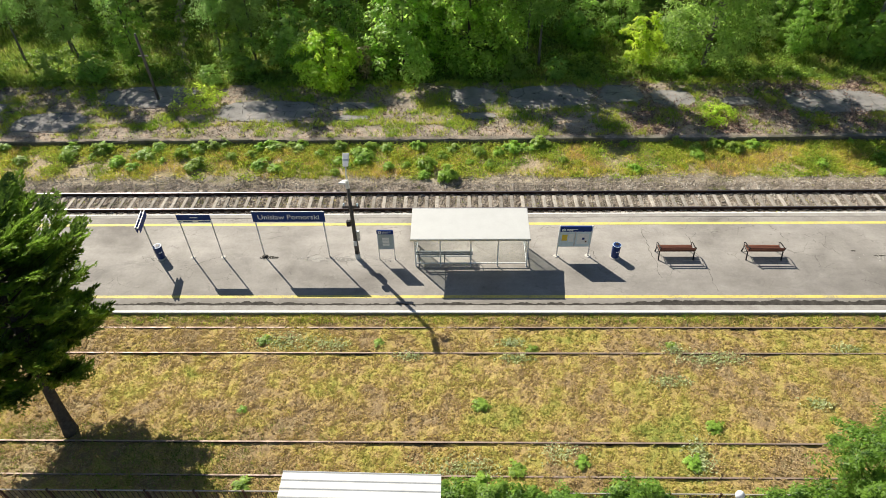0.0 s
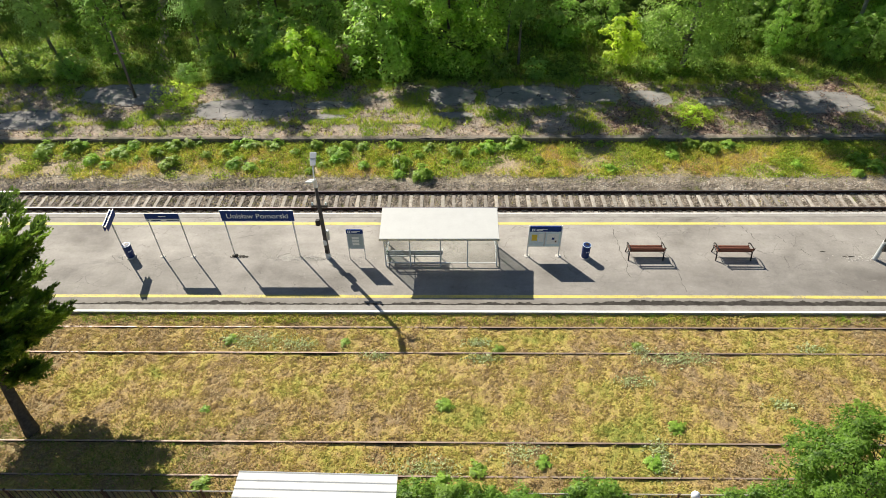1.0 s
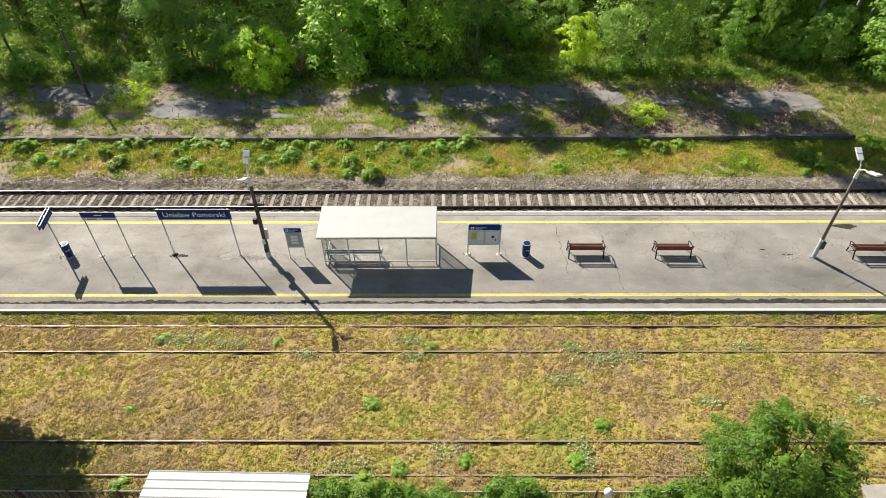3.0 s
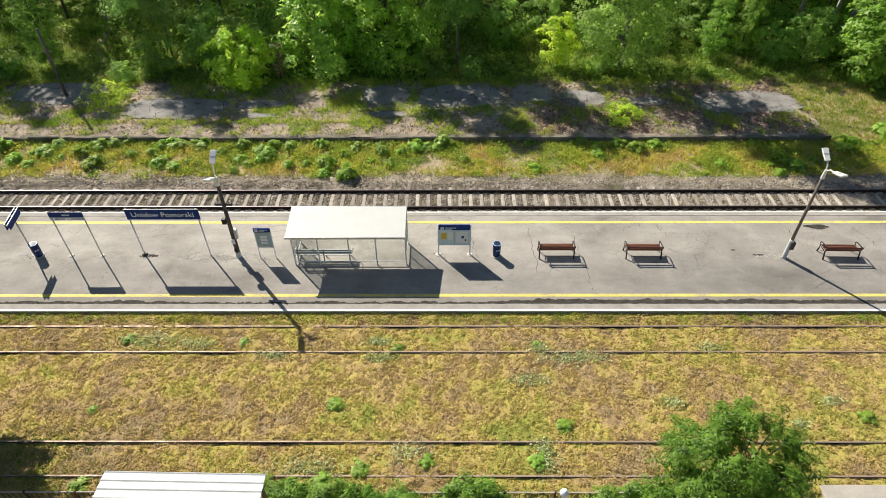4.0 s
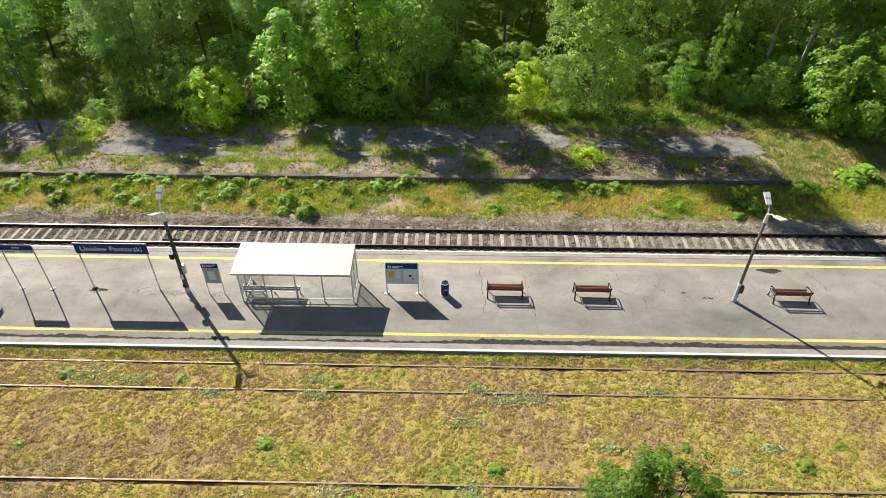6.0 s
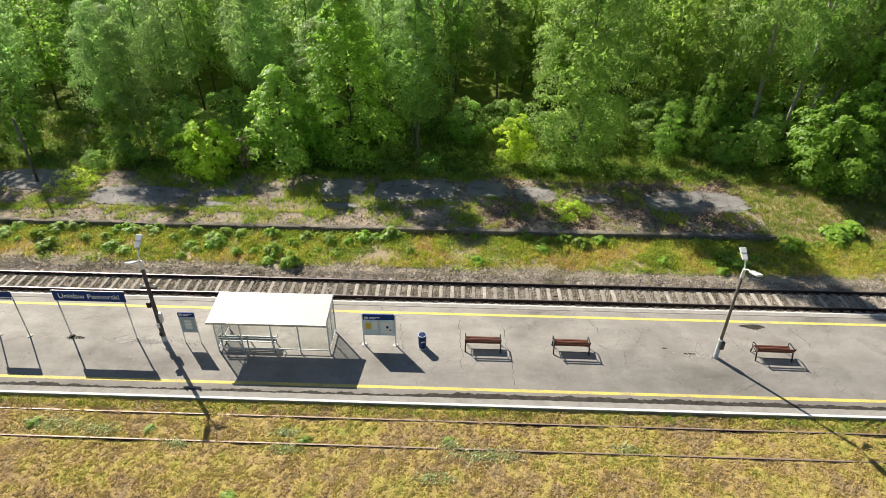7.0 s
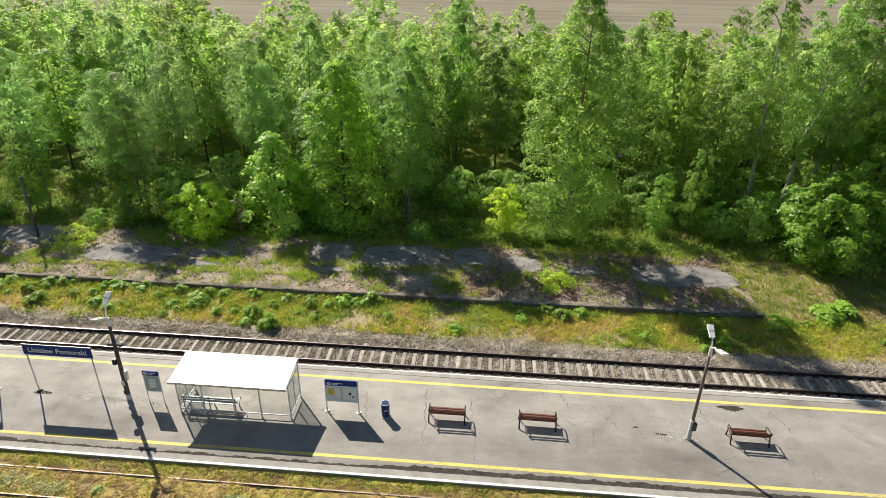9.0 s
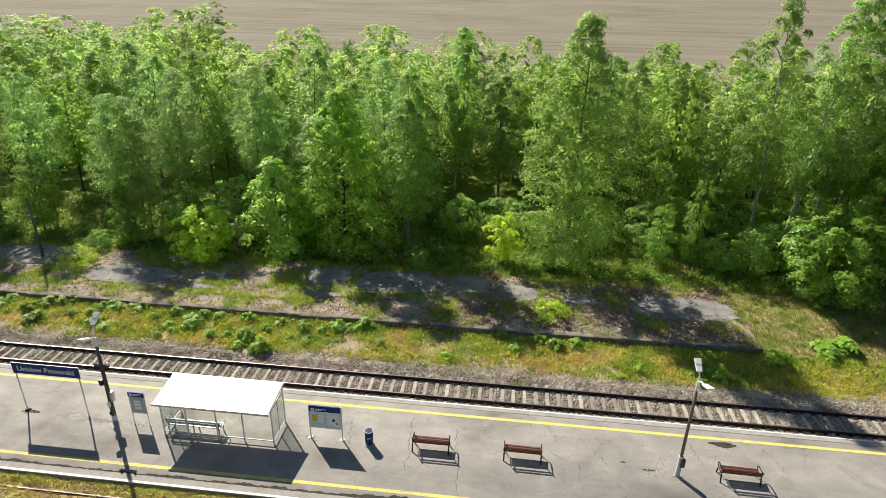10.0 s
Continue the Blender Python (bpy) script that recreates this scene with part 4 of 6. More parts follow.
build_bench((11.47, 22.48), 0)
build_bench((15.7, 22.46), -0.5)
build_bench((25.25, 22.4), -1)
build_bench((36.6, 22.45), 0.5)


# ---- platform lamps ----
def head(s, base, way, size):
    """A flat lantern at the end of an arm: housing, lens and collar."""
    d = Vector(way).normalized()
    m = Matrix.Translation(base) @ d.to_track_quat("Y", "Z").to_matrix().to_4x4()
    h = box(-size * 0.24, 0.0, -0.03, size * 0.24, size, 0.05, 0.02)
    for v in h.verts:
        if v.co.y < size * 0.3:
            v.co.x *= 0.8
    bmesh.ops.transform(h, matrix=m, verts=h.verts)
    lan = part("lantern", h, M["white_steel"], s, "pale grey lantern housing")
    part("lens", box(-size * 0.18, size * 0.3, -0.045, size * 0.18, size * 0.92, -0.031, turn=m), M["paper"], lan, "milky lens")
    part("cooling_rib", box(-size * 0.2, size * 0.5, 0.05, size * 0.2, size * 0.56, 0.06, turn=m), M["steel"], lan)


def build_lamp_near_shelter():
    s = thing("platform_lamp", "dark concrete lamp post with two lanterns, notices and cable boxes", "lamp post", (-4.1, 22.46, 0))
    part("pole", tube([(0, 0, 0), (0, 0, 0.9), (0, 0, 1.3), (0, 0, 4.4)], [0.12, 0.112, 0.1, 0.078], 14), M["pole_dark"], s, "dark weathered concrete pole", True)
    part("collar", tube([(0, 0, 0), (0, 0, 0.02), (0, 0, 0.34)], [0.127, 0.129, 0.122], 14), M["pole_base"], s, "pale painted base")
    part("notice", box(-0.09, -0.15, 0.92, 0.07, -0.125, 1.22, 0.004), M["paper"], s, "white notice")
    part("cable_box", box(0.1, -0.09, 1.2, 0.24, 0.08, 1.75, 0.015), M["steel"], s, "grey cable box")
    part("notice", box(-0.08, -0.16, 0.42, 0.06, -0.14, 0.62, 0.004), M["black_iron"], s, "dark plate")
    part("loudspeaker", box(-0.3, -0.12, 2.1, -0.09, 0.1, 2.4, 0.03), M["black_iron"], s, "dark loudspeaker box")
    part("bracket", box(-0.38, -0.05, 3.15, 0.4, 0.05, 3.27, 0.02), M["pole_dark"], s, "short crossarm")
    for x in (-0.3, 0.32):
        part("insulator", tube([(x, 0, 3.27), (x, 0, 3.33), (x, 0, 3.42)], [0.04, 0.055, 0.03], 10), M["panel"], s)
    part("sleeve", tube([(0, 0, 4.3), (0, 0, 4.72)], [0.1, 0.075], 12), M["white_steel"], s, "white steel sleeve")
    part("arm", tube([(0, 0, 4.6), (0.0, 0.02, 5.0), (0.02, 0.1, 5.4)], 0.035, 8), M["white_steel"], s, smooth=True)
    part("arm", tube([(0, 0, 4.6), (-0.01, -0.1, 4.78), (-0.01, -0.3, 4.88)], 0.035, 8), M["white_steel"], s, smooth=True)
    head(s, (0.02, 0.07, 5.39), (0.0, 0.78, 0.62), 0.62)
    head(s, (-0.01, -0.27, 4.86), (-0.08, -0.85, 0.4), 0.64)


def build_lamp_by_benches():
    s = thing("platform_lamp", "slim lamp post with a pale painted base and two white lanterns", "lamp post", (22.58, 22.36, 0))
    part("base", tube([(0, 0, 0), (0, 0, 0.05), (0, 0, 0.95), (0, 0, 1.1)], [0.13, 0.112, 0.1, 0.075], 12), M["pole_base"], s, "pale blue-grey painted base", True)
    part("cabinet", box(-0.02, -0.17, 0.62, 0.18, 0.0, 1.05, 0.02), M["pole_dark"], s, "dark fuse cabinet")
    part("band", tube([(0, 0, 1.02), (0, 0, 1.14)], 0.105, 12), M["white_steel"], s)
    part("pole", tube([(0, 0, 1.0), (0, 0, 4.8)], [0.074, 0.056], 12), M["pole_wood"], s, "brown-grey pole", True)
    part("sleeve", tube([(0, 0, 4.7), (0, 0, 5.15)], [0.085, 0.06], 12), M["white_steel"], s, "white steel sleeve")
    part("arm", tube([(0, 0, 5.1), (0.02, 0.08, 5.32), (0.02, 0.24, 5.48)], 0.032, 8), M["white_steel"], s, smooth=True)
    part("arm", tube([(0, 0, 5.1), (0.04, -0.2, 5.26), (0.08, -0.46, 5.32)], 0.032, 8), M["white_steel"], s, smooth=True)
    head(s, (0.02, 0.21, 5.46), (0.0, 0.85, 0.5), 0.62)
    head(s, (0.08, -0.43, 5.31), (0.15, -0.9, 0.3), 0.62)


build_lamp_near_shelter()
build_lamp_by_benches()


def build_far_pole():
    s = thing("utility_pole", "old grey utility pole standing on the disused platform", "utility pole", (-19.94, 38.64, 0.1))
    part("pole", tube([(0, 0, -0.3), (0, 0, 2.5), (-0.02, 0.0, 4.74)], [0.11, 0.1, 0.075], 10), M["pole_wood"], s, smooth=True)
    part("crossarm", box(-0.35, -0.04, 3.2, 0.35, 0.04, 3.28, 0.01), M["pole_wood"], s)


build_far_pole()


# ---- station side: shed, fence, paving ----
def build_shed():
    s = thing("shed", "low shed with a white corrugated sheet roof", "shed", (-2.2, 8.4, -0.6))
    n, xs = 240, np.linspace(-2.62, 2.5, 2)
    ys = np.linspace(-1.6, 1.56, n)
    ridges = np.clip(np.sin((ys - 1.56) / 0.29 * 2 * np.pi + 1.2) * 1.4 - 0.2, 0, 1) * 0.028
    top, bot = [], []
    for x in xs:
        for y, h in zip(ys, ridges):
            z = 2.72 - (x + 2.6) * 0.035 + h + (1.56 - y) * 0.03
            top.append((x, y, z))
    V = np.array(top + [(x, y, z - 0.02) for x, y, z in top])
    i = np.arange(n - 1)
    F = np.concatenate([np.stack([i, i + n, i + n + 1, i + 1], -1), np.stack([i + 2 * n, i + 1 + 2 * n, i + 3 * n + 1, i + 3 * n], -1),
                        np.stack([i, i + 1, i + 2 * n + 1, i + 2 * n], -1), np.stack([i + n, i + 3 * n, i + 3 * n + 1, i + n + 1], -1),
                        [[n - 1, 2 * n - 1, 4 * n - 1, 3 * n - 1], [0, 2 * n, 3 * n, n]]])
    put("roof", mesh_np("roof", V, F, [M["shed_white"]]), s, "white corrugated sheets")
    for x in (-2.4, 0.0, 2.3):
        for y in (-1.4, 1.35):
            part("post", box(x - 0.05, y - 0.05, 0, x + 0.05, y + 0.05, 2.48), M["plank"], s)
    k = 0
    x = -2.35
    while x < 2.2:
        part("board", box(x, -1.36, 0.05, x + 0.19, -1.33, 2.46), M["plank"], s)
        x += 0.2


build_shed()


def build_fence(x0, x1, name_label):
    f = thing("fence", name_label, "fence", (x0, 10.2, -0.64), group="station fence")
    L = x1 - x0
    for z in (0.12, 0.92):
        part("rail", box(0, -0.02, z - 0.02, L, 0.02, z + 0.02, 0.004), M["rust_fence"] if z < 0.5 else M["slab"], f)
    n = int(L / 2.0) + 1
    for k in range(n + 1):
        x = min(L, k * L / n)
        part("post", box(x - 0.035, -0.035, -0.1, x + 0.035, 0.035, 0.98, 0.006), M["rust_fence"], f)
    bm = box(-0.008, -0.008, 0.12, 0.008, 0.008, 0.91)
    me = bpy.data.meshes.new("bar")
    bm.to_mesh(me)
    bm.free()
    me.materials.append(M["rust_fence"])
    k = 1
    while k * 0.2 < L:
        b = put("bar", me, f)
        b.matrix_basis = pose(k * 0.2, 0, 0)
        k += 1


build_fence(-17.0, -4.9, "rusty barred steel fence along the paved path")
build_fence(4.6, 15.0, "rusty barred steel fence along the hedge")


def build_paving():
    p = thing("pavement", "reddish paved path beside the fence", "pavement", kind="structure")
    part("bed", box(-60, 3.0, -0.75, 18.0, 9.9, -0.585), M["paving"], p, "reddish paving")
    q = thing("loading_apron", "pale concrete slab apron beside the siding", "pavement", kind="structure")
    part("slab", box(19.2, 3.0, -0.8, 60, 10.75, -0.2, 0.02), M["slab"], q, "pale concrete")


build_paving()


def build_bollard():
    b = thing("globe_lamp", "small white globe lamp on a thin post by the fence", "lamp", (9.85, 9.55, -0.6))
    part("post", tube([(0, 0, 0), (0, 0, 1.95)], 0.03, 8), M["steel"], b, smooth=True)
    bm = bmesh.new()
    bmesh.ops.create_uvsphere(bm, u_segments=16, v_segments=10, radius=0.14)
    bmesh.ops.transform(bm, matrix=Matrix.LocRotScale((0, 0, 2.12), None, (1, 1, 1.4)), verts=bm.verts)
    part("globe", bm, M["lettering"], b, "milky white globe", True)


build_bollard()


# ---- plants ----
def leaf_array(c, length, wide, rs, up=0.5, spread=1.0, out=None):
    """Pointed leaves at the points c (n, 3), turned mostly upwards and along out: verts and triangles."""
    n = len(c)
    nn = rs.normal(size=(n, 3)) * (1.0 if out is None else 0.5) + (0, 0, up)
    if out is not None:
        nn = nn + out
    nn /= np.linalg.norm(nn, axis=1)[:, None] + 1e-9
    a = rs.normal(size=(n, 3)) * (1, 1, spread)
    a -= nn * (a * nn).sum(1)[:, None]
    a /= np.linalg.norm(a, axis=1)[:, None] + 1e-9
    b = np.cross(nn, a)
    L = (length * rs.uniform(0.6, 1.35, n))[:, None]
    W = (wide * rs.uniform(0.7, 1.25, n))[:, None]
    V = np.stack([c + b * W * 0.5, c - b * W * 0.5, c + a * L], 1).reshape(-1, 3)
    return V, np.arange(3 * n).reshape(n, 3)


def crown_points(rs, h, base, r, clumps, per, profile, clump_r=0.45, hollow=0.6, flat=0.75):
    """Leaf places and their outward ways: sprays on limbs, fullest on their upper and outer sides; and the clump centres."""
    t = 0.97 * ((np.arange(clumps) + rs.uniform(0, 1, clumps)) / clumps) ** 1.12
    ang = np.arange(clumps) * 2.39996 + rs.uniform(-0.9, 0.9, clumps)
    lump = 1 + 0.2 * np.sin(ang * 2 + t * 7 + rs.uniform(0, 6)) + 0.13 * np.sin(ang * 3 - t * 11)
    rad = r * profile(t) * lump * (hollow + (1 - hollow) * np.sqrt(rs.uniform(0, 1, clumps)))
    cc = np.stack([rad * np.cos(ang), rad * np.sin(ang), base + (h - base) * t + rs.uniform(-0.2, 0.2, clumps)], -1)
    size = clump_r * rs.uniform(0.55, 1.55, clumps) * (1.2 - 0.5 * t)
    k = clumps * per
    g = rs.normal(size=(k, 3))
    g[:, 2] = np.where(rs.uniform(size=k) < 0.6, np.abs(g[:, 2]), g[:, 2])
    g *= (rs.uniform(0.2, 1.0, k) ** 0.45 / (np.linalg.norm(g, axis=1) + 1e-9))[:, None]
    ca, sa, sz = np.repeat(np.cos(ang), per), np.repeat(np.sin(ang), per), np.repeat(size, per)
    along, side = g[:, 0] * sz * 1.3, g[:, 1] * sz * 0.9
    off = np.stack([along * ca - side * sa, along * sa + side * ca, g[:, 2] * sz * flat - np.maximum(along, 0) * 0.22], -1)
    skin = np.repeat(np.stack([np.cos(ang), np.sin(ang), (t - 0.35) * 1.3], -1), per, 0)
    face = np.stack([g[:, 0] * ca - g[:, 1] * sa, g[:, 0] * sa + g[:, 1] * ca, g[:, 2] * 1.2], -1)
    return np.repeat(cc, per, 0) + off, cc, skin * 0.8 + face * 1.0


def blocker_points(rs, h, base, r, profile, n):
    """Places inside a crown for oversized leaves, added to block light and darken its gaps."""
    t = rs.uniform(0.04, 0.72, n)
    a, q = rs.uniform(0, 6.28, n), np.sqrt(rs.uniform(0, 1, n)) * 0.5
    rad = r * profile(t) * q
    return np.stack([rad * np.cos(a), rad * np.sin(a), base + (h - base) * t], -1)


def stems(rs, h, cc, r0, pale, lean=0.3, count=16, multi=1, base=0.0):
    """Trunk and limbs as one mesh: limbs run out to some of the clump centres."""
    bm = None
    for k in range(multi):
        off = np.array([rs.uniform(-1, 1), rs.uniform(-1, 1)]) * (0.25 if multi > 1 else 0)
        tip = np.array([rs.uniform(-lean, lean), rs.uniform(-lean, lean)]) + off * 4
        line = [(off[0] + tip[0] * t ** 1.4, off[1] + tip[1] * t ** 1.4, h * 0.93 * t) for t in (0, 0.15, 0.35, 0.55, 0.75, 0.9, 1.0)]
        line[0] = (line[0][0], line[0][1], -0.25)
        bm = tube(line, [r0 * q for q in (1.25, 1.0, 0.82, 0.62, 0.42, 0.24, 0.1)], 7, bm, False)
        for c in cc[rs.permutation(len(cc))[:count]]:
            z0 = max(h * 0.12, c[2] - rs.uniform(0.5, 1.4) * (0.4 + 0.4 * np.hypot(c[0], c[1])))
            t = np.clip(z0 / (h * 0.93), 0, 1)
            p0 = Vector((off[0] + tip[0] * t ** 1.4, off[1] + tip[1] * t ** 1.4, z0))
            p1 = Vector(c)
            mid = (p0 + p1) / 2 + Vector((0, 0, 0.12))
            bm = tube([p0, mid, p1], [r0 * 0.32, r0 * 0.2, 0.012], 5, bm, False)
    return bm


P_TALL = lambda t: np.sin(np.pi * np.clip(t, 0.02, 0.985) ** 0.75) ** 0.75
P_ROUND = lambda t: np.sin(np.pi * np.clip(0.06 + 0.9 * t, 0, 1)) ** 0.6
P_CONE = lambda t: (1 - t) ** 0.75 * np.clip(t * 7 + 0.35, 0, 1) + 0.02


def make_tree(name, label, seed, h, base, r, clumps, per, size, profile, m, bark="bark", clump_r=0.45, multi=1, trunk=0.09, category="tree", group="", up=0.75, count=16, wide=0.62, at=(0, 0, 0), spread=1.0, shift=(0, 0), blockers=0):
    rs = np.random.RandomState(seed)
    pts, cc, out = crown_points(rs, h, base, r, clumps, per, profile, clump_r)
    pts, cc = pts + (*shift, 0), cc + (*shift, 0)
    t = thing(name, label, category, at, group=group)
    part("trunk", stems(rs, h, cc, trunk, bark, 0.3, count, multi), M[bark], t, smooth=True)
    V, F = leaf_array(pts, size, size * wide, rs, up, spread, out)
    if blockers:                                     # outsized leaves added inside to stop light passing through
        p = blocker_points(rs, h, base, r, profile, blockers) + (*shift, 0)
        V2, F2 = leaf_array(p, 0.22 + r * 0.08, 0.2 + r * 0.07, rs, 0.3, 1.0)
        V, F = np.concatenate([V, V2]), np.concatenate([F, F2 + len(V)])
    put("crown", mesh_np("crown", V, F, [M[m]]), t)
    return t


def place(ob, x, y, h_scale, w_scale=None, turn=0.0, lean=0.0, tilt=0.0):
    w = w_scale or h_scale
    z = float(ground_z(np.array([x]), np.array([y]))[0])
    tip = Matrix.Rotation(radians(lean), 4, "X") @ Matrix.Rotation(radians(tilt), 4, "Y")
    return copy_thing(ob, Matrix.Translation((x, y, z)) @ tip @ Matrix.LocRotScale(None, Euler((0, 0, radians(turn))), (w, w, h_scale)))


# parents of the wood: each is planted at a place of its own
TREES = {}
lab = "slender young tree with light green leaves in the wood"
TREES["tall"] = [make_tree("tree", lab, 10 + k, 12, 3.4, 1.9, 108, 128, 0.155, P_TALL, "leaf_green", "bark_pale", 0.5, blockers=260, group="woodland trees", at=(px_, py_, 0))
                 for k, (px_, py_) in enumerate(((6.9, 43.8), (13.4, 56.2), (-8.3, 57.0)))]
TREES["fresh"] = [make_tree("tree", "tree with fresh bright green leaves at the wood's edge", 20 + k, 10, 1.0, 2.1, 100, 120, 0.18, P_ROUND, "leaf_fresh", "bark", 0.5, blockers=260, group="woodland trees", at=(px_, py_, 0))
                  for k, (px_, py_) in enumerate(((40.5, 50.5), (46.0, 42.0)))]
TREES["grey"] = [make_tree("tree", "soft grey-green willowy tree in the wood", 30 + k, 11, 3.3, 2.05, 108, 128, 0.15, P_TALL, "leaf_grey", "bark_pale", 0.55, blockers=260, group="woodland trees", wide=0.45, at=(px_, py_, 0))
                 for k, (px_, py_) in enumerate(((-15.7, 45.6), (-5.8, 50.0)))]
TREES["open"] = [make_tree("tree", "tall leaning tree with a long pale trunk and an open crown", 35 + k, 12, 3.6, 1.9, 96, 120, 0.155, P_TALL, "leaf_green", "bark_birch", 0.5, trunk=0.12, blockers=40, group="woodland trees", count=22, at=(px_, py_, 0))
                 for k, (px_, py_) in enumerate(((47.0, 45.6), (50.5, 44.2)))]
TREES["back"] = [make_tree("tree", "green tree deep in the wood", 50 + k, 11.5, 3.0, 2.0, 80, 80, 0.23, (P_TALL, P_ROUND, P_TALL)[k], ("leaf_green", "leaf_fresh", "leaf_grey")[k], "bark", 0.6, group="woodland trees", blockers=180, count=6, at=(px_, py_, 0))
                 for k, (px_, py_) in enumerate(((4.0, 56.0), (20.0, 56.5), (-20.0, 56.0)))]
TREES["shrub"] = [make_tree("shrub", "dense green shrub under the trees", 40 + k, 3.0, 0.2, 1.5, 56, 60, 0.18, P_ROUND, "leaf_green_lit", "bark", 0.4, 3, 0.035, "shrub", "woodland shrubs", blockers=20, count=8, at=(px_, py_, 0))
                  for k, (px_, py_) in enumerate(((-11.6, 43.6), (33.9, 46.6)))]

make_tree("tree", "tall dense tree leafy down to the ground at the wood's edge", 90, 18.2, 1.6, 3.4, 330, 110, 0.185, lambda t: np.clip(1.01 - t ** 2.2, 0, 1) ** 0.75 * np.clip(t * 4 + 0.6, 0, 1), "leaf_green_lit", "bark_pale", 0.62, 1, 0.16, blockers=420, group="woodland trees", count=26, at=(18.8, 42.9, 0))
make_tree("tree", "broad bright green tree leafy down to the ground", 91, 12.3, 0.3, 3.8, 290, 72, 0.23, lambda t: np.clip(1.01 - t ** 1.6, 0, 1) ** 0.8 * np.clip(t * 5 + 0.6, 0, 1), "leaf_bright", "bark", 0.58, 1, 0.13, blockers=90, group="woodland trees", count=20, at=(1.7, 44.3, 0))
make_tree("tree", "young pale green tree in front of the wood", 92, 7.6, 0.2, 2.5, 84, 70, 0.28, lambda t: np.minimum(1, (1.03 - t) * 1.4) ** 0.7 * np.clip(t * 5 + 0.6, 0, 1), "leaf_pale", "bark", 0.5, 1, 0.08, blockers=30, group="woodland trees", count=14, at=(-3.1, 42.5, 0))

rw = random.Random(77)
# trees that stand out at the edge of the wood: kind, x, y, height, width
EDGE = [("grey", 1, 4.0, 50.0, 13.8, 10.5, 0), ("tall", 0, 23.6, 52.6, 14.2, 11, 2), ("fresh", 1, 25.9, 44.4, 5.0, 4.6, 0), ("fresh", 0, 28.2, 45.0, 6.8, 4.6, 3),
        ("open", 0, 36.2, 48.3, 19.0, 14, 4), ("open", 1, 36.8, 47.6, 20.0, 14, 12), ("open", 0, 37.9, 47.8, 20.0, 13, 16), ("open", 1, 39.4, 51.0, 20.0, 15, 2), ("tall", 0, 41.5, 48.5, 18.0, 13, 6), ("grey", 0, -24.6, 46.6, 12.4, 10, -3),
        ("grey", 1, -17.2, 44.8, 11.4, 10, 4), ("fresh", 1, -22.9, 42.9, 6.6, 6.2, 0), ("grey", 0, -13.2, 48.6, 12.5, 11, 0), ("tall", 2, 9.5, 59.5, 15.5, 12, 0), ("tall", 2, 6.2, 46.4, 13.8, 11, 2),
        ("fresh", 0, 27.4, 53.2, 14.0, 10, 4), ("fresh", 1, 41.0, 45.0, 12, 12, 0), ("tall", 0, 44.5, 43.0, 14, 13, 0), ("grey", 0, -27.8, 44.2, 7.5, 8, -4), ("grey", 1, -36.0, 45.0, 12.5, 11, 0), ("grey", 0, -32.4, 44.6, 12.0, 10, 0), ("tall", 1, -29.6, 46.4, 12.5, 11, 3),
        ("grey", 0, -14.4, 44.2, 9.4, 9, 0), ("fresh", 1, -15.8, 43.2, 4.4, 4.6, 0), ("grey", 1, -7.6, 50.6, 13.0, 11, 3), ("tall", 2, 4.8, 53.6, 11.5, 10, -4)]
NOM = {"tall": 12.0, "open": 12.0, "fresh": 10.0, "grey": 11.0, "shrub": 3.0, "back": 11.5}
taken = [(18.8, 42.9), (1.7, 44.3), (-3.1, 42.5), (4.0, 56.0), (20.0, 56.5), (-20.0, 56.0), (6.9, 43.8), (13.4, 56.2), (-8.3, 57.0), (40.5, 50.5), (46.0, 42.0), (-15.7, 45.6), (-5.8, 50.0), (47.0, 45.6), (50.5, 44.2)]
for kind, v, x, y, h, w, tilt in EDGE:
    place(TREES[kind][v], x, y, h / NOM[kind], w / NOM[kind], rw.uniform(0, 360), rw.uniform(-2, 2), tilt)
    taken.append((x, y))
LIT = [(14.2, 43.2, 2.4), (-8.2, 41.0, 2.6), (-2.3, 41.0, 5.0), (1.6, 44.6, 7.0), (36.6, 40.9, 1.5), (33.5, 40.9, 1.5), (18.6, 42.6, 6.0), (-17, 43, 3.0), (-30.5, 44.5, 0.5), (-34, 46.5, 0.5), (-22.9, 42.9, 3.5), (24, 46, 1.0), (12, 45, 1.0)]
count = 0
for _ in range(6000):
    x, y = rw.uniform(-44, 62), rw.uniform(46.2, 60)
    if 7.5 < x < 31 and y < (55 if x < 18 else 53.5):
        continue
    if abs(x + 18.85 + (y - 41.15) * 0.37) < 1.7:              # the trodden path
        continue
    if any((x - a) ** 2 + (y - b) ** 2 < (4.3 if y < 50 else 4.2) ** 2 for a, b in taken):
        continue
    h = rw.uniform(9.8, 15.2)
    # sunlit plants at the edge keep their light
    if any(abs((x - a) * 0.95 + (y - b) * 0.78) / 1.23 < 2.9 and c + (y - b) / 0.95 < h for a, b, c in LIT):
        continue
    taken.append((x, y))
    kind = "back" if y > 51 else rw.choice(["tall", "tall", "grey", "fresh", "tall"] if x > 0 else ["grey", "grey", "tall", "fresh"])
    place(rw.choice(TREES[kind]), x, y, h / NOM[kind], rw.uniform(0.78, 1.1), rw.uniform(0, 360), rw.uniform(-4, 4), rw.uniform(-6, 6))
    count += 1
    if count > 175:
        break


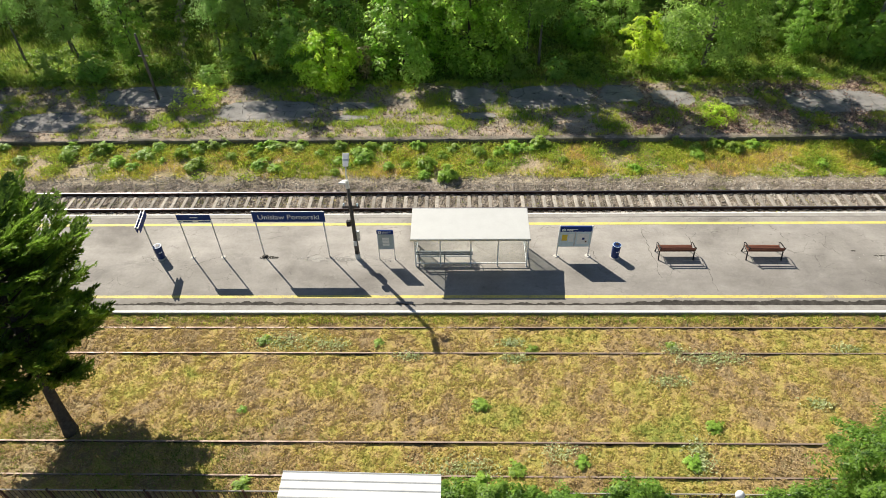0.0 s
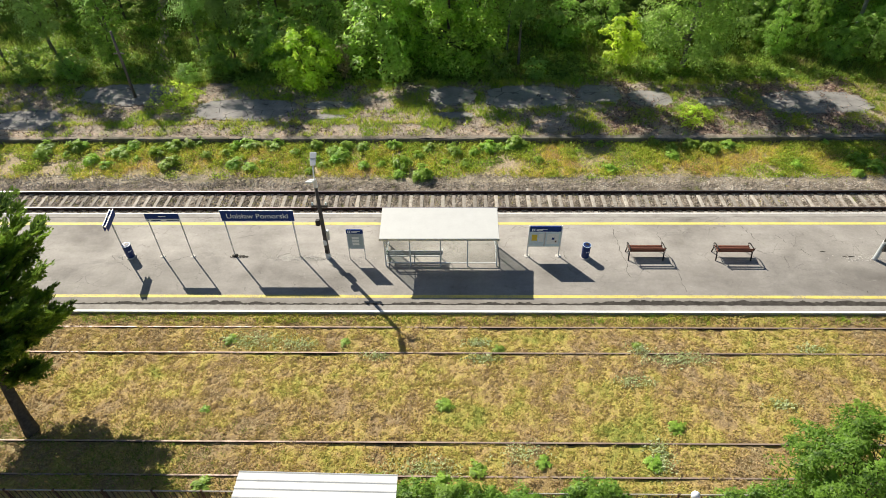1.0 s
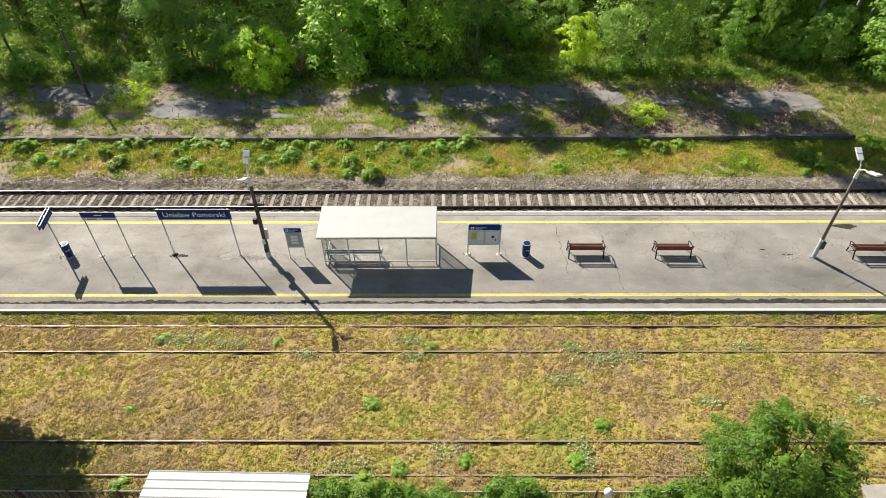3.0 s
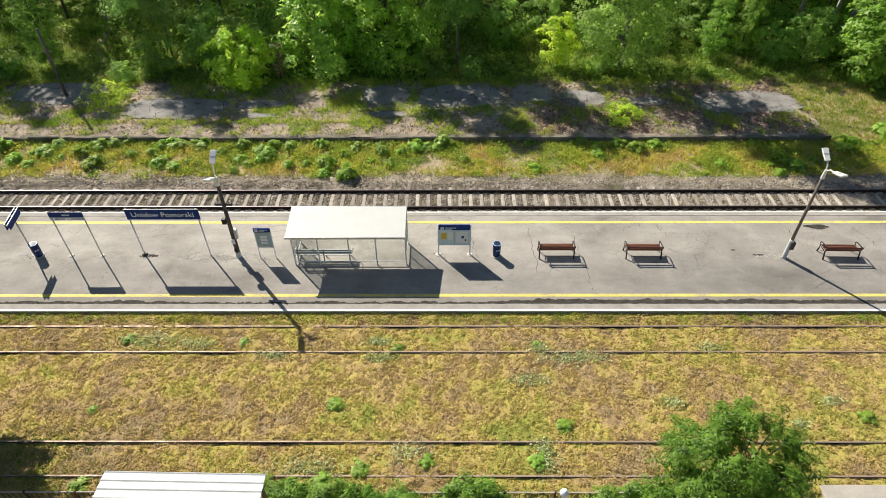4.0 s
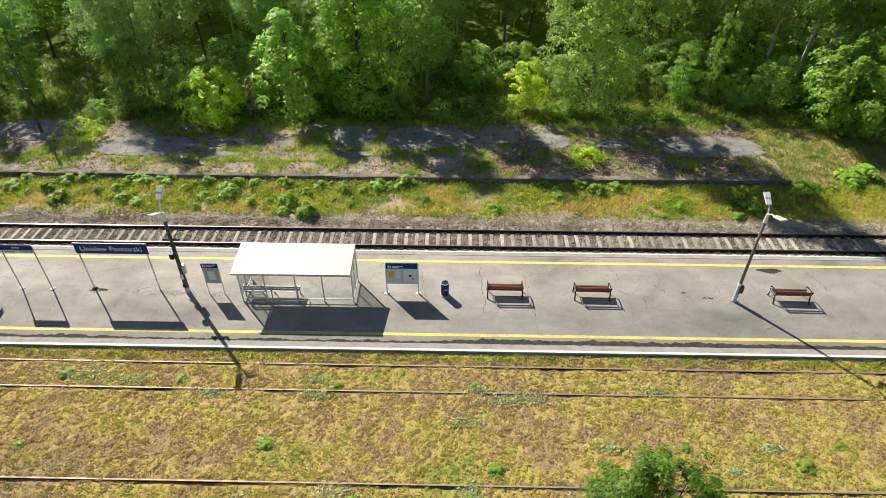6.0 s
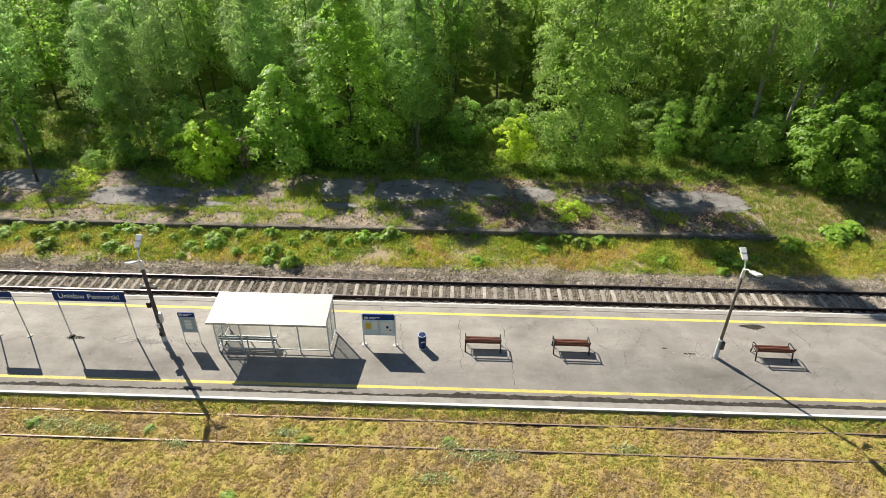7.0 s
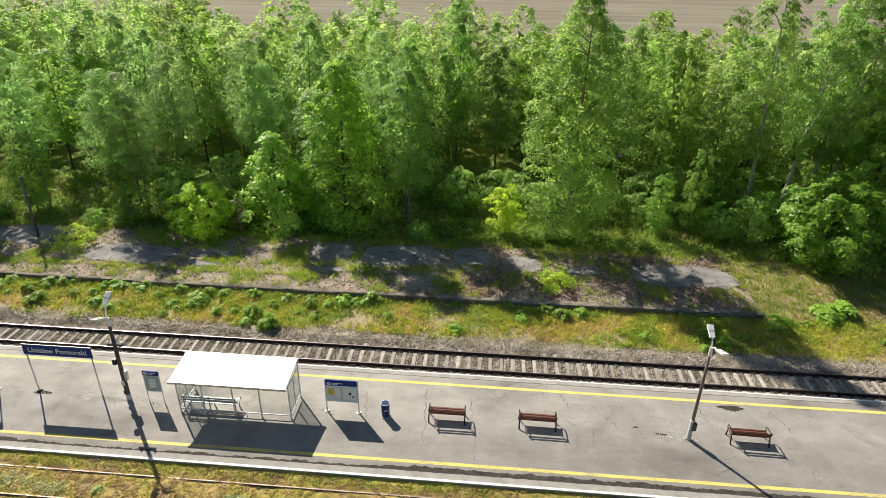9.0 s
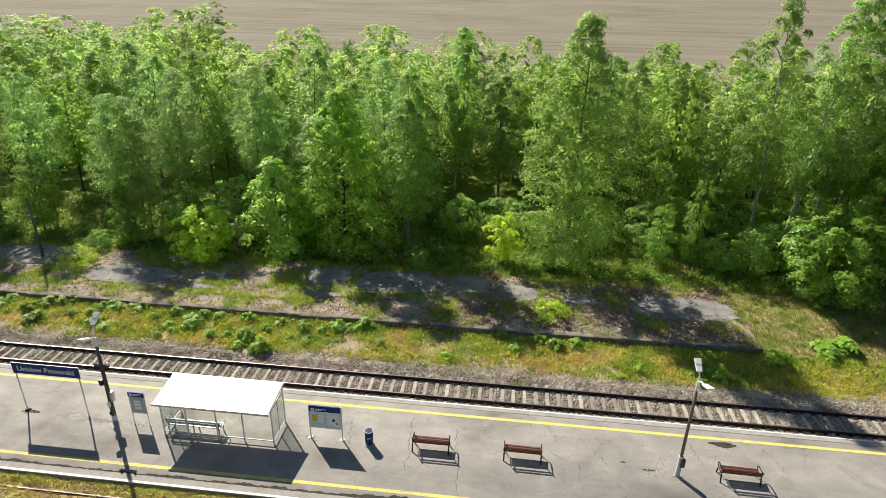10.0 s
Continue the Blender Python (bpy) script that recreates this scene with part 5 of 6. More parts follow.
def build_trail():
    """A trodden trail into the wood: a strip of bare soil that follows the floor."""
    r, bm, rows = random.Random(9), bmesh.new(), []
    for k in range(40):
        y = 41.0 + k * 0.45
        x, w = -18.85 - (y - 41.15) * 0.37 + 0.2 * math.sin(y * 0.9), r.uniform(0.3, 0.5)
        z = float(ground_z(np.array([x]), np.array([y]))[0]) + 0.04
        rows.append((bm.verts.new((x - w, y, z - 0.1)), bm.verts.new((x - w * 0.8, y, z)), bm.verts.new((x + w * 0.8, y, z)), bm.verts.new((x + w, y, z - 0.1))))
    for a, b in zip(rows, rows[1:]):
        for m in range(3):
            bm.faces.new((a[m], a[m + 1], b[m + 1], b[m]))
    ob = part("trail", bm, M["old"], None, smooth=True)
    tagged(ob, "trodden bare soil trail into the wood", "trail", kind="structure")


build_trail()


# far part of the wood, past counting; first its broad old crowns along the field: x, y, width and height
OLD_CROWNS = [(-58.0, 88, 2.0, 1.15), (-52.0, 89, 2.2, 1.2), (-46.0, 88, 1.7, 1.1), (-40.0, 88, 1.6, 1.05), (-34.5, 88, 2.0, 1.32), (-30.0, 88, 2.3, 1.36), (-14.0, 86, 1.5, 1.12), (-3.0, 86, 1.9, 1.22), (6.0, 84, 1.4, 1.1), (46.0, 80, 1.8, 1.0), (30.0, 80, 1.3, 1.0)]


def build_far_woods():
    rs = np.random.RandomState(55)
    Vs, Fs, off = [], [], 0
    kinds = []
    for k in range(6):
        prof = P_TALL if k < 3 else P_ROUND
        pts, cc, out = crown_points(rs, 11, 2.0, 2.1, 40, 50, prof, 0.8)
        V, F = leaf_array(pts, 0.32, 0.24, rs, 0.8, 1.0, out)
        # large leaves added inside each far crown to block light from behind
        V2, F2 = leaf_array(blocker_points(rs, 11, 2.0, 2.1, prof, 36), 0.9, 0.8, rs, 0.3)
        trunk = np.array([(-0.09, 0, -0.2), (0.09, 0, -0.2), (0, 0, 9.5), (0, -0.09, -0.2), (0, 0.09, -0.2), (0, 0, 9.5)])
        kinds.append((np.concatenate([V, V2, trunk]), np.concatenate([F, F2 + len(V), np.array([(0, 1, 2), (3, 4, 5)]) + len(V) + len(V2)])))
    n = 0
    spots = np.zeros((0, 2))
    for k in range(12000):
        x, y = OLD_CROWNS[k][:2] if k < len(OLD_CROWNS) else (rs.uniform(-95, 110), rs.uniform(59, 112))
        if k >= len(OLD_CROWNS) and y > np.clip(81 - x * 0.08, 75, 87) + rs.uniform(-3, 1):
            continue
        if len(spots) and (((spots - (x, y)) ** 2).sum(1) < (13 if y < 80 else 17)).any():
            continue
        spots = np.concatenate([spots, [(x, y)]])
        V, F = kinds[rs.randint(6)]
        a, w, h = rs.uniform(0, 6.28), rs.uniform(0.85, 1.4), rs.uniform(0.85, 1.28)
        if k < len(OLD_CROWNS):                           # broad old crowns along the field
            V, F = kinds[3 + k % 3]
            w, h = OLD_CROWNS[k][2:]
        ca, sa = np.cos(a), np.sin(a)
        Vs.append(np.stack([(V[:, 0] * ca - V[:, 1] * sa) * w + x, (V[:, 0] * sa + V[:, 1] * ca) * w + y, V[:, 2] * h], -1))
        Fs.append(F + off)
        off += len(V)
        n += 1
        if n > 400:
            break
    ob = new("far_woods", mesh_np("far_woods", np.concatenate(Vs), np.concatenate(Fs), [M["leaf_far"]]))
    tagged(ob, "dense far wood of green trees before the field", "woods", kind="stuff")


build_far_woods()

# single bushes at the edge of the wood
make_tree("bush", "rounded yellow-green bush beside the old asphalt", 61, 3.9, 0.2, 2.15, 90, 76, 0.22, P_ROUND, "leaf_yellow", "bark", 0.45, 4, 0.04, "bush", blockers=90, count=8, at=(-8.2, 40.9, 0.0))
make_tree("bush", "small bright yellow-green bush in front of the trees", 62, 4.0, 0.7, 1.2, 46, 76, 0.19, P_ROUND, "leaf_lemon", "bark", 0.34, 2, 0.03, "bush", count=8, at=(14.2, 43.0, 0.0))
make_tree("bush", "slender buff pink bush beside the yellow-green one", 63, 2.6, 0.4, 0.5, 22, 36, 0.17, P_ROUND, "leaf_buff", "bark", 0.28, 2, 0.025, "bush", count=6, at=(-5.7, 41.2, 0.0))
make_tree("bush", "large round bright green bush at the wood's edge", 64, 6.2, 0.2, 3.3, 110, 110, 0.3, P_ROUND, "leaf_maple", "bark", 0.55, 4, 0.06, "bush", blockers=420, count=10, at=(36.6, 40.9, 0.1))
make_tree("bush", "pale green low bush spreading over the old platform", 65, 1.0, 0.05, 1.1, 40, 34, 0.15, P_ROUND, "leaf_yellow", "bark", 0.28, 4, 0.015, "bush", count=5, at=(17.3, 35.3, 0.12))
make_tree("bush", "pale green low bush spreading by the utility pole", 66, 1.2, 0.05, 1.5, 46, 34, 0.15, P_ROUND, "leaf_yellow", "bark", 0.3, 4, 0.015, "bush", count=5, at=(-16.6, 37.8, 0.12))
for x, y, s, k in ((-25.6, 41.8, 0.7, 0), (-14.6, 42.6, 1.0, 1), (-7.2, 44.0, 1.0, 1), 
                   (17.2, 42.2, 0.5, 0), (30.6, 44.6, 0.9, 0), (38.6, 42.2, 1.3, 1), (41.5, 41.0, 1.2, 0), (-28.5, 41.6, 0.7, 1), (-34.5, 41.8, 1.0, 0),
                   (-16.9, 41.0, 0.5, 0), (5.0, 41.8, 0.7, 1), (7.9, 41.6, 0.5, 0), (45, 41, 1.2, 1), (10.6, 47.6, 1.1, 0), (18.0, 46.6, 1.0, 1), (21.8, 48.2, 1.1, 0), (14.0, 49.0, 1.0, 1), (26.0, 48.0, 1.2, 0), (-36, 42, 1.3, 0), (32.7, 44.4, 1.05, 0), (34.6, 45.4, 1.1, 0), (38.0, 45.0, 1.2, 1), (27.4, 50.0, 1.2, 1), (33.0, 51.0, 1.3, 0), (37.2, 50.4, 1.3, 1),
                   (-1.0, 46.2, 1.0, 0), (-4.6, 45.0, 1.1, 1), (-10.4, 43.6, 0.9, 0), (-3.4, 49.0, 1.4, 1), (6.4, 50.4, 1.3, 0), (-12.0, 45.6, 1.2, 1), (-8.6, 47.6, 1.3, 0), (2.0, 48.0, 1.2, 1)):
    place(TREES["shrub"][k], x, y, s, s * 1.05, rw.uniform(0, 360))

# ---- near plants ----
def build_sprays(name, label, at, lean, trunk, low, high, wide, start, rise0, count, fans, m, leaf_long, seed, skirt=0.17, twigs=80, fine=0.75):
    """An evergreen: branches rise outwards and carry flat fans of small leaves."""
    rs = np.random.RandomState(seed)
    t = thing(name, label, "tree", at)
    axis = lambda z: np.array([lean[0] * z, lean[1] * z + lean[2] * z * z, z])
    zs = [0] + [high * q for q in (0.03, 0.08, 0.16, 0.3, 0.47, 0.66, 0.86, 1.0)]
    part("trunk", tube([axis(z) - (0, 0, 0.15 if z == 0 else 0) for z in zs], [trunk * q for q in (1.4, 1.15, 1.0, 0.9, 0.8, 0.62, 0.45, 0.25, 0.08)], 10), M["bark"], t, "bare grey-brown trunk", True)
    C, A, N = [], [], []
    for k in range(count):
        q = (k + 0.5) / count
        z0 = start + (low + (high - low) * q - start) * (1.0 if start > 1 else 0.55 + 0.45 * q)
        a = k * 2.39996 + rs.uniform(-0.3, 0.3)
        reach = (wide * math.sin(math.pi * min(0.97, skirt + (0.92 - skirt) * q)) ** 0.8 + 0.1) * rs.uniform(0.8, 1.12)
        rise = rise0 + 0.35 * q + rs.uniform(-0.1, 0.15)
        d = np.array([math.cos(a), math.sin(a), 0])
        p0 = axis(z0)
        spot = lambda u: p0 + d * reach * u + np.array([0, 0, reach * rise * u ** 1.5])
        part("branch", tube([spot(u) for u in (0, 0.35, 0.7, 1.0)], [0.05, 0.035, 0.02, 0.006], 5), M["bark"], t)
        for f in range(fans):
            u = 0.22 + 0.8 * (f + rs.uniform(0, 1)) / fans
            turn = rs.uniform(-1.15, 1.15) * (1.15 - 0.5 * u)
            way = np.array([math.cos(a + turn), math.sin(a + turn), 0.28 + rise * 0.6 + rs.uniform(-0.2, 0.25)])
            way /= np.linalg.norm(way)
            flat = np.cross(way, (0, 0, 1.0))
            flat /= np.linalg.norm(flat)
            flat = flat * math.cos(0.5) + np.cross(flat, way) * math.sin(rs.uniform(-0.6, 0.6))
            flat /= np.linalg.norm(flat)
            long = rs.uniform(0.6, 1.05) * leaf_long
            n = twigs
            v = rs.uniform(0, 1, n)
            sgn = rs.choice([-1, 1], n)
            half = 0.3 * long * np.sin(np.pi * np.clip(v * 0.85 + 0.12, 0, 1)) * rs.uniform(0.1, 1, n)
            C.append(spot(min(u, 1.0)) + way * (v * long)[:, None] + flat * (sgn * half)[:, None] + rs.normal(size=(n, 3)) * 0.02 - np.array([0, 0, 1.0]) * (v * v * 0.12 * long)[:, None])
            A.append(way + flat * (sgn * 0.6)[:, None] + rs.normal(size=(n, 3)) * 0.15)
            N.append(np.cross(flat, way) + rs.normal(size=(n, 3)) * 0.35)
    C, A, N = np.concatenate(C), np.concatenate(A), np.concatenate(N)
    A /= np.linalg.norm(A, axis=1)[:, None]
    B = np.cross(N, A)
    B /= np.linalg.norm(B, axis=1)[:, None]
    L, W = rs.uniform(0.14, 0.27, (len(C), 1)) * leaf_long * fine, rs.uniform(0.035, 0.06, (len(C), 1)) * leaf_long * fine * 1.2
    V = np.stack([C + B * W, C - B * W, C + A * L], 1).reshape(-1, 3)
    put("crown", mesh_np("crown", V, np.arange(len(V)).reshape(-1, 3), [M[m]]), t, "dense fans of green sprays")


build_sprays("conifer", "dark green conifer with a bare leaning trunk on the turf", (-14.1, 12.8, -0.22), (-0.27, 0.36, 0.016), 0.23, 2.3, 7.0, 3.05, 2.3, 0.3, 84, 20, "leaf_conifer", 1.0, 71)
make_tree("small_tree", "rounded small tree with fine bright green leaves beside the fence", 72, 4.75, 0.1, 2.3, 330, 110, 0.13, P_ROUND, "leaf_feather", "bark", 0.36, 4, 0.05, count=14, at=(15.3, 9.75, -0.62), blockers=300, wide=0.5, up=0.6)
HEDGE = make_tree("hedge_bush", "leafy green hedge bush growing through the fence", 73, 1.4, 0.05, 0.85, 60, 80, 0.13, P_ROUND, "leaf_hedge", "bark", 0.3, 4, 0.02, "bush", "hedge along the fence", count=6, at=(2.2, 9.75, -0.62), blockers=50)
for x, y, s in ((0.9, 9.8, 0.95), (3.3, 9.7, 0.95), (4.4, 9.75, 0.85), (0.2, 10.2, 0.6), (6.6, 9.95, 0.95), (7.4, 9.9, 0.9), (11.6, 9.75, 0.8), (12.6, 9.85, 0.95), (13.6, 9.9, 0.85), (9.0, 9.5, 0.5), (17.6, 9.6, 0.75)):
    place(HEDGE, x, y, s, s, rw.uniform(0, 360))


def tufts(name, label, category, n, x0, x1, y0, y1, hlo, hhi, m, seed, blades=5, lean=0.5, keep=None, wide=0.012, spread=0.05, zf=ground_z):
    """Grass: n tufts of thin blades over a stretch of ground."""
    rs = np.random.RandomState(seed)
    c = np.stack([rs.uniform(x0, x1, n), rs.uniform(y0, y1, n)], -1)
    if keep is not None:
        c = c[keep(c[:, 0], c[:, 1], rs)]
    c = np.repeat(c, blades, 0) + rs.normal(size=(len(c) * blades, 2)) * spread
    k = len(c)
    z = zf(c[:, 0], c[:, 1]) - 0.01
    h = rs.uniform(hlo, hhi, k)
    a = rs.uniform(0, 6.28, k)
    d = np.stack([np.cos(a), np.sin(a)], -1)
    s = np.stack([-d[:, 1], d[:, 0]], -1)
    ln = (rs.uniform(0.1, lean, k) * h)[:, None]
    w = wide * rs.uniform(0.7, 1.6, k)[:, None]
    b0 = np.concatenate([c - s * w, z[:, None]], 1)
    b1 = np.concatenate([c + s * w, z[:, None]], 1)
    tip = np.concatenate([c + d * ln, (z + h)[:, None]], 1)
    V = np.stack([b0, b1, tip], 1).reshape(-1, 3)
    ob = new(name, mesh_np(name, V, np.arange(3 * k).reshape(k, 3), [M[m]]))
    return tagged(ob, label, category, kind="stuff")


def wave(x, y, seed, scale):
    return bumps(x, y, 1.0, scale, seed)


# turf of moss and low dry leaves between the tracks
def build_turf_sheet():
    rs = np.random.RandomState(80)
    xs, ys = np.arange(-26, 41, 0.11), np.arange(10.45, 18.8, 0.11)
    X, Y = np.meshgrid(xs, ys)
    a = rs.normal(size=X.shape)
    k = a + np.roll(a, 1, 0) + np.roll(a, 1, 1) + np.roll(np.roll(a, 1, 0), 1, 1)
    b = rs.normal(size=X.shape)
    for _ in range(4):
        b = (b + np.roll(b, 1, 0) + np.roll(b, -1, 0) + np.roll(b, 1, 1) + np.roll(b, -1, 1)) / 5
    rail = np.minimum.reduce([np.abs(Y - y) for y in (18.06, 16.63, 12.39, 11.07)])
    Z = ground_z(X, Y) + 0.015 + (k * 0.008 + b * 0.008) * np.clip(rail / 0.12, 0.15, 1) - np.where(rail < 0.09, 0.05, 0)
    V = np.stack([X + rs.uniform(-0.03, 0.03, X.shape), Y + rs.uniform(-0.03, 0.03, X.shape), Z], -1).reshape(-1, 3)
    nx, ny = len(xs), len(ys)
    i = (np.arange(ny - 1)[:, None] * nx + np.arange(nx - 1)[None, :]).ravel()
    tagged(new("turf", mesh_np("turf", V, np.stack([i, i + 1, i + nx + 1, i + nx], -1), [M["turf"]], None, True)), "lumpy dry turf of moss and short grass", "turf", kind="stuff")


build_turf_sheet()


def build_turf_bits():
    """Small cushions of moss and dry leaves: many bits gathered on low mounds."""
    rs = np.random.RandomState(81)
    n = 36000
    c = np.stack([rs.uniform(-25, 40, n), rs.uniform(10.4, 18.75, n)], -1)
    c = c[(wave(c[:, 0], c[:, 1], 82, 2.2) + wave(c[:, 0], c[:, 1], 182, 6.0) * 0.5 + rs.normal(size=len(c)) * 0.3) > -0.55]
    near = np.minimum.reduce([np.abs(c[:, 1] - y) for y in (18.06, 16.63, 12.39, 11.07)])
    c = c[(near > 0.1) | (rs.uniform(size=len(c)) < 0.3)]
    per = 11
    size = np.repeat(rs.uniform(0.04, 0.13, len(c)), per)
    g = rs.normal(size=(len(c) * per, 2)) * 0.6
    q = np.repeat(c, per, 0) + g * size[:, None]
    dome = np.clip(1 - (g ** 2).sum(1) * 0.6, 0, 1) * size * 0.45
    p = np.concatenate([q, (ground_z(q[:, 0], q[:, 1]) + 0.012 + dome + rs.uniform(0, 0.015, len(q)))[:, None]], 1)
    V, F = leaf_array(p, 0.055, 0.045, rs, 1.5, 0.6, np.concatenate([g * 0.9, np.zeros((len(g), 1))], 1))
    tagged(new("turf_cover", mesh_np("turf_cover", V, F, [M["turf_bits"]])), "low cover of moss, dry grass and small leaves", "turf", kind="stuff")


build_turf_bits()
tufts("turf_grass", "fresh green grass under the conifer", "grass", 7000, -20, -4, 10.4, 13.2, 0.05, 0.16, "wood_grass", 183, 5, 0.9, lambda x, y, rs: (wave(x, y, 184, 1.1) + rs.normal(size=len(x)) * 0.4) > 0.15)
tufts("turf_grass", "green weeds along the foot of the platform kerb", "grass", 7000, -26, 42, 18.3, 18.8, 0.05, 0.2, "bank_herbs", 241, 5, 0.9, lambda x, y, rs: (wave(x, y, 242, 1.3) + rs.normal(size=len(x)) * 0.5) > 0.1)
tufts("turf_grass", "short dry grass between disused rails", "grass", 11000, -30, 46, 10.4, 18.75, 0.05, 0.14, "turf_bits", 83, 5, 0.9, lambda x, y, rs: (wave(x, y, 84, 1.4) + rs.normal(size=len(x)) * 0.3) > 0.0)


def build_pale_weeds():
    """Flat patches of silvery green weeds on the turf."""
    rs = np.random.RandomState(211)
    P = []
    for x, y, rx, ry, n in ((3.1, 17.2, 0.5, 0.2, 220), (3.3, 16.35, 0.6, 0.2, 200), (11.5, 16.35, 1.3, 0.3, 520), (10.0, 16.85, 0.4, 0.25, 200), (9.4, 15.2, 0.7, 0.25, 260), (9.7, 11.85, 0.4, 0.7, 460), (15.0, 14.15, 0.5, 0.25, 160),
                            (21.2, 14.2, 0.5, 0.2, 160), (-6.7, 17.3, 1.3, 0.4, 520), (-4.6, 17.1, 0.7, 0.3, 240), (4.7, 12.0, 0.8, 0.4, 260), (1.0, 11.4, 1.3, 0.35, 420), (-1.2, 16.5, 0.5, 0.2, 160), (17.2, 16.9, 0.5, 0.2, 140), (19.5, 13.2, 0.4, 0.2, 120)):
        P.append(np.stack([x + rs.normal(size=n) * rx * 0.6, y + rs.normal(size=n) * ry * 0.6], -1))
    c = np.concatenate(P)
    p = np.concatenate([c, (ground_z(c[:, 0], c[:, 1]) + 0.03 + rs.uniform(0, 0.07, len(c)))[:, None]], 1)
    V, F = leaf_array(p, 0.11, 0.07, rs, 1.3, 0.5)
    tagged(new("pale_weeds", mesh_np("pale_weeds", V, F, [M["leaf_silver"]])), "patches of silvery green weeds in the dry turf", "weeds", kind="stuff")


build_pale_weeds()


def build_bank_leaves():
    rs = np.random.RandomState(111)
    n = 130000
    c = np.stack([rs.uniform(-45, 62, n), rs.uniform(29.7, 33.3, n)], -1)
    c = c[(wave(c[:, 0], c[:, 1], 112, 1.5) + wave(c[:, 0], c[:, 1], 113, 4.0) * 0.6 + (c[:, 1] - 31.2) * 0.2 + rs.normal(size=len(c)) * 0.15) > np.where(c[:, 0] < 18, 0.1, 0.0)]
    p = np.concatenate([c, (ground_z(c[:, 0], c[:, 1]) + rs.uniform(0.0, 1.0, len(c)) ** 1.5 * 0.22)[:, None]], 1)
    V, F = leaf_array(p, 0.11, 0.08, rs, 1.2, 0.6)
    tagged(new("bank_herbs", mesh_np("bank_herbs", V, F, [M["bank_herbs"]])), "low green herbs covering the embankment", "herbs", kind="stuff")


build_bank_leaves()
tufts("bank_grass", "long yellow-green grass on the embankment", "grass", 38000, -45, 62, 29.9, 33.28, 0.06, 0.28, "bank_grass", 85, 6, 1.3, lambda x, y, rs: (wave(x, y, 86, 0.9) + wave(x, y, 96, 2.6) * 0.6 + (y - 31.0) * 0.16 + rs.normal(size=len(x)) * 0.2) > np.where(x < 17, 0.02, -0.3), 0.014, 0.06)
tufts("bank_grass", "long grass past the end of the disused platform", "grass", 14000, 29.5, 62, 33.2, 42, 0.08, 0.28, "end_grass", 87, 6, 0.7, None, 0.016, 0.07)
tufts("platform_weeds", "grass growing through the disused asphalt", "grass", 70000, -45, 30, 33.55, 41, 0.07, 0.32, "bank_herbs", 88, 6, 0.9,
      lambda x, y, rs: ~on_slab(x, y, -0.08) & ((wave(x, y, 89, 1.3) * 0.7 + wave(x, y, 99, 3.5) * 0.5 + rs.normal(size=len(x)) * 0.2 + np.exp(-((y - 35.1) / 0.16) ** 2) * 0.6 * (x < 2) + np.exp(-((y - 36.6) / 0.2) ** 2) * 0.3 + np.where(y > 40.2, 0.25, 0) - np.where(y < 34.7, 0.1, 0)) > np.where((x > -13) & (x < 10), 0.12, 0.25)),
      0.012, 0.06, lambda x, y: np.full(len(x), 0.13))
tufts("track_weeds", "small yellow-green weeds between ballast and rails", "weeds", 9000, -40, 50, 26.1, 30.5, 0.04, 0.13, "bank_grass", 221, 4, 1.1,
      lambda x, y, rs: (wave(x, y, 222, 1.2) + rs.normal(size=len(x)) * 0.35 + np.where(y > 29.7, 0.25, 0) + np.where((y < 26.8) | (np.abs(y - 27.7) < 0.5), 0.05, -0.25)) > 0.5,
      0.016, 0.06, lambda x, y: np.interp(y, [26.0, 28.55, 29.3, 30.6], [-0.55, -0.55, -0.5, -0.52]))
tufts("woodland_grass", "tall green grass on the woodland floor", "grass", 24000, -44, 60, 40.8, 52, 0.15, 0.6, "wood_grass", 90, 5, 0.8, lambda x, y, rs: (wave(x, y, 91, 0.8) + rs.normal(size=len(x)) * 0.4) > -0.4, 0.02, 0.1)



def build_woodland_herbs():
    """Low leafy mounds on the woodland floor, with gaps between them."""
    rs = np.random.RandomState(190)
    n, per = 7000, 16
    c = np.stack([rs.uniform(-34, 48, n), 41.0 + 15 * rs.uniform(0, 1, n) ** 1.4], -1)
    c = c[(wave(c[:, 0], c[:, 1], 191, 1.0) + rs.normal(size=n) * 0.35) > -0.05]
    size = np.repeat(rs.uniform(0.15, 0.5, len(c)), per)
    g = rs.normal(size=(len(c) * per, 2)) * 0.6
    q = np.repeat(c, per, 0) + g * size[:, None]
    lift = np.clip(1 - (g ** 2).sum(1) * 0.5, 0, 1) * size * 0.9 * rs.uniform(0.4, 1.0, len(q))
    p = np.concatenate([q, (ground_z(q[:, 0], q[:, 1]) + 0.03 + lift)[:, None]], 1)
    V, F = leaf_array(p, 0.2, 0.13, rs, 1.0, 0.7, np.concatenate([g * 0.6, np.zeros((len(g), 1))], 1))
    tagged(new("woodland_herbs", mesh_np("woodland_herbs", V, F, [M["leaf_herb"]])), "leafy green herbs and nettles on the woodland floor", "herbs", kind="stuff")


build_woodland_herbs()


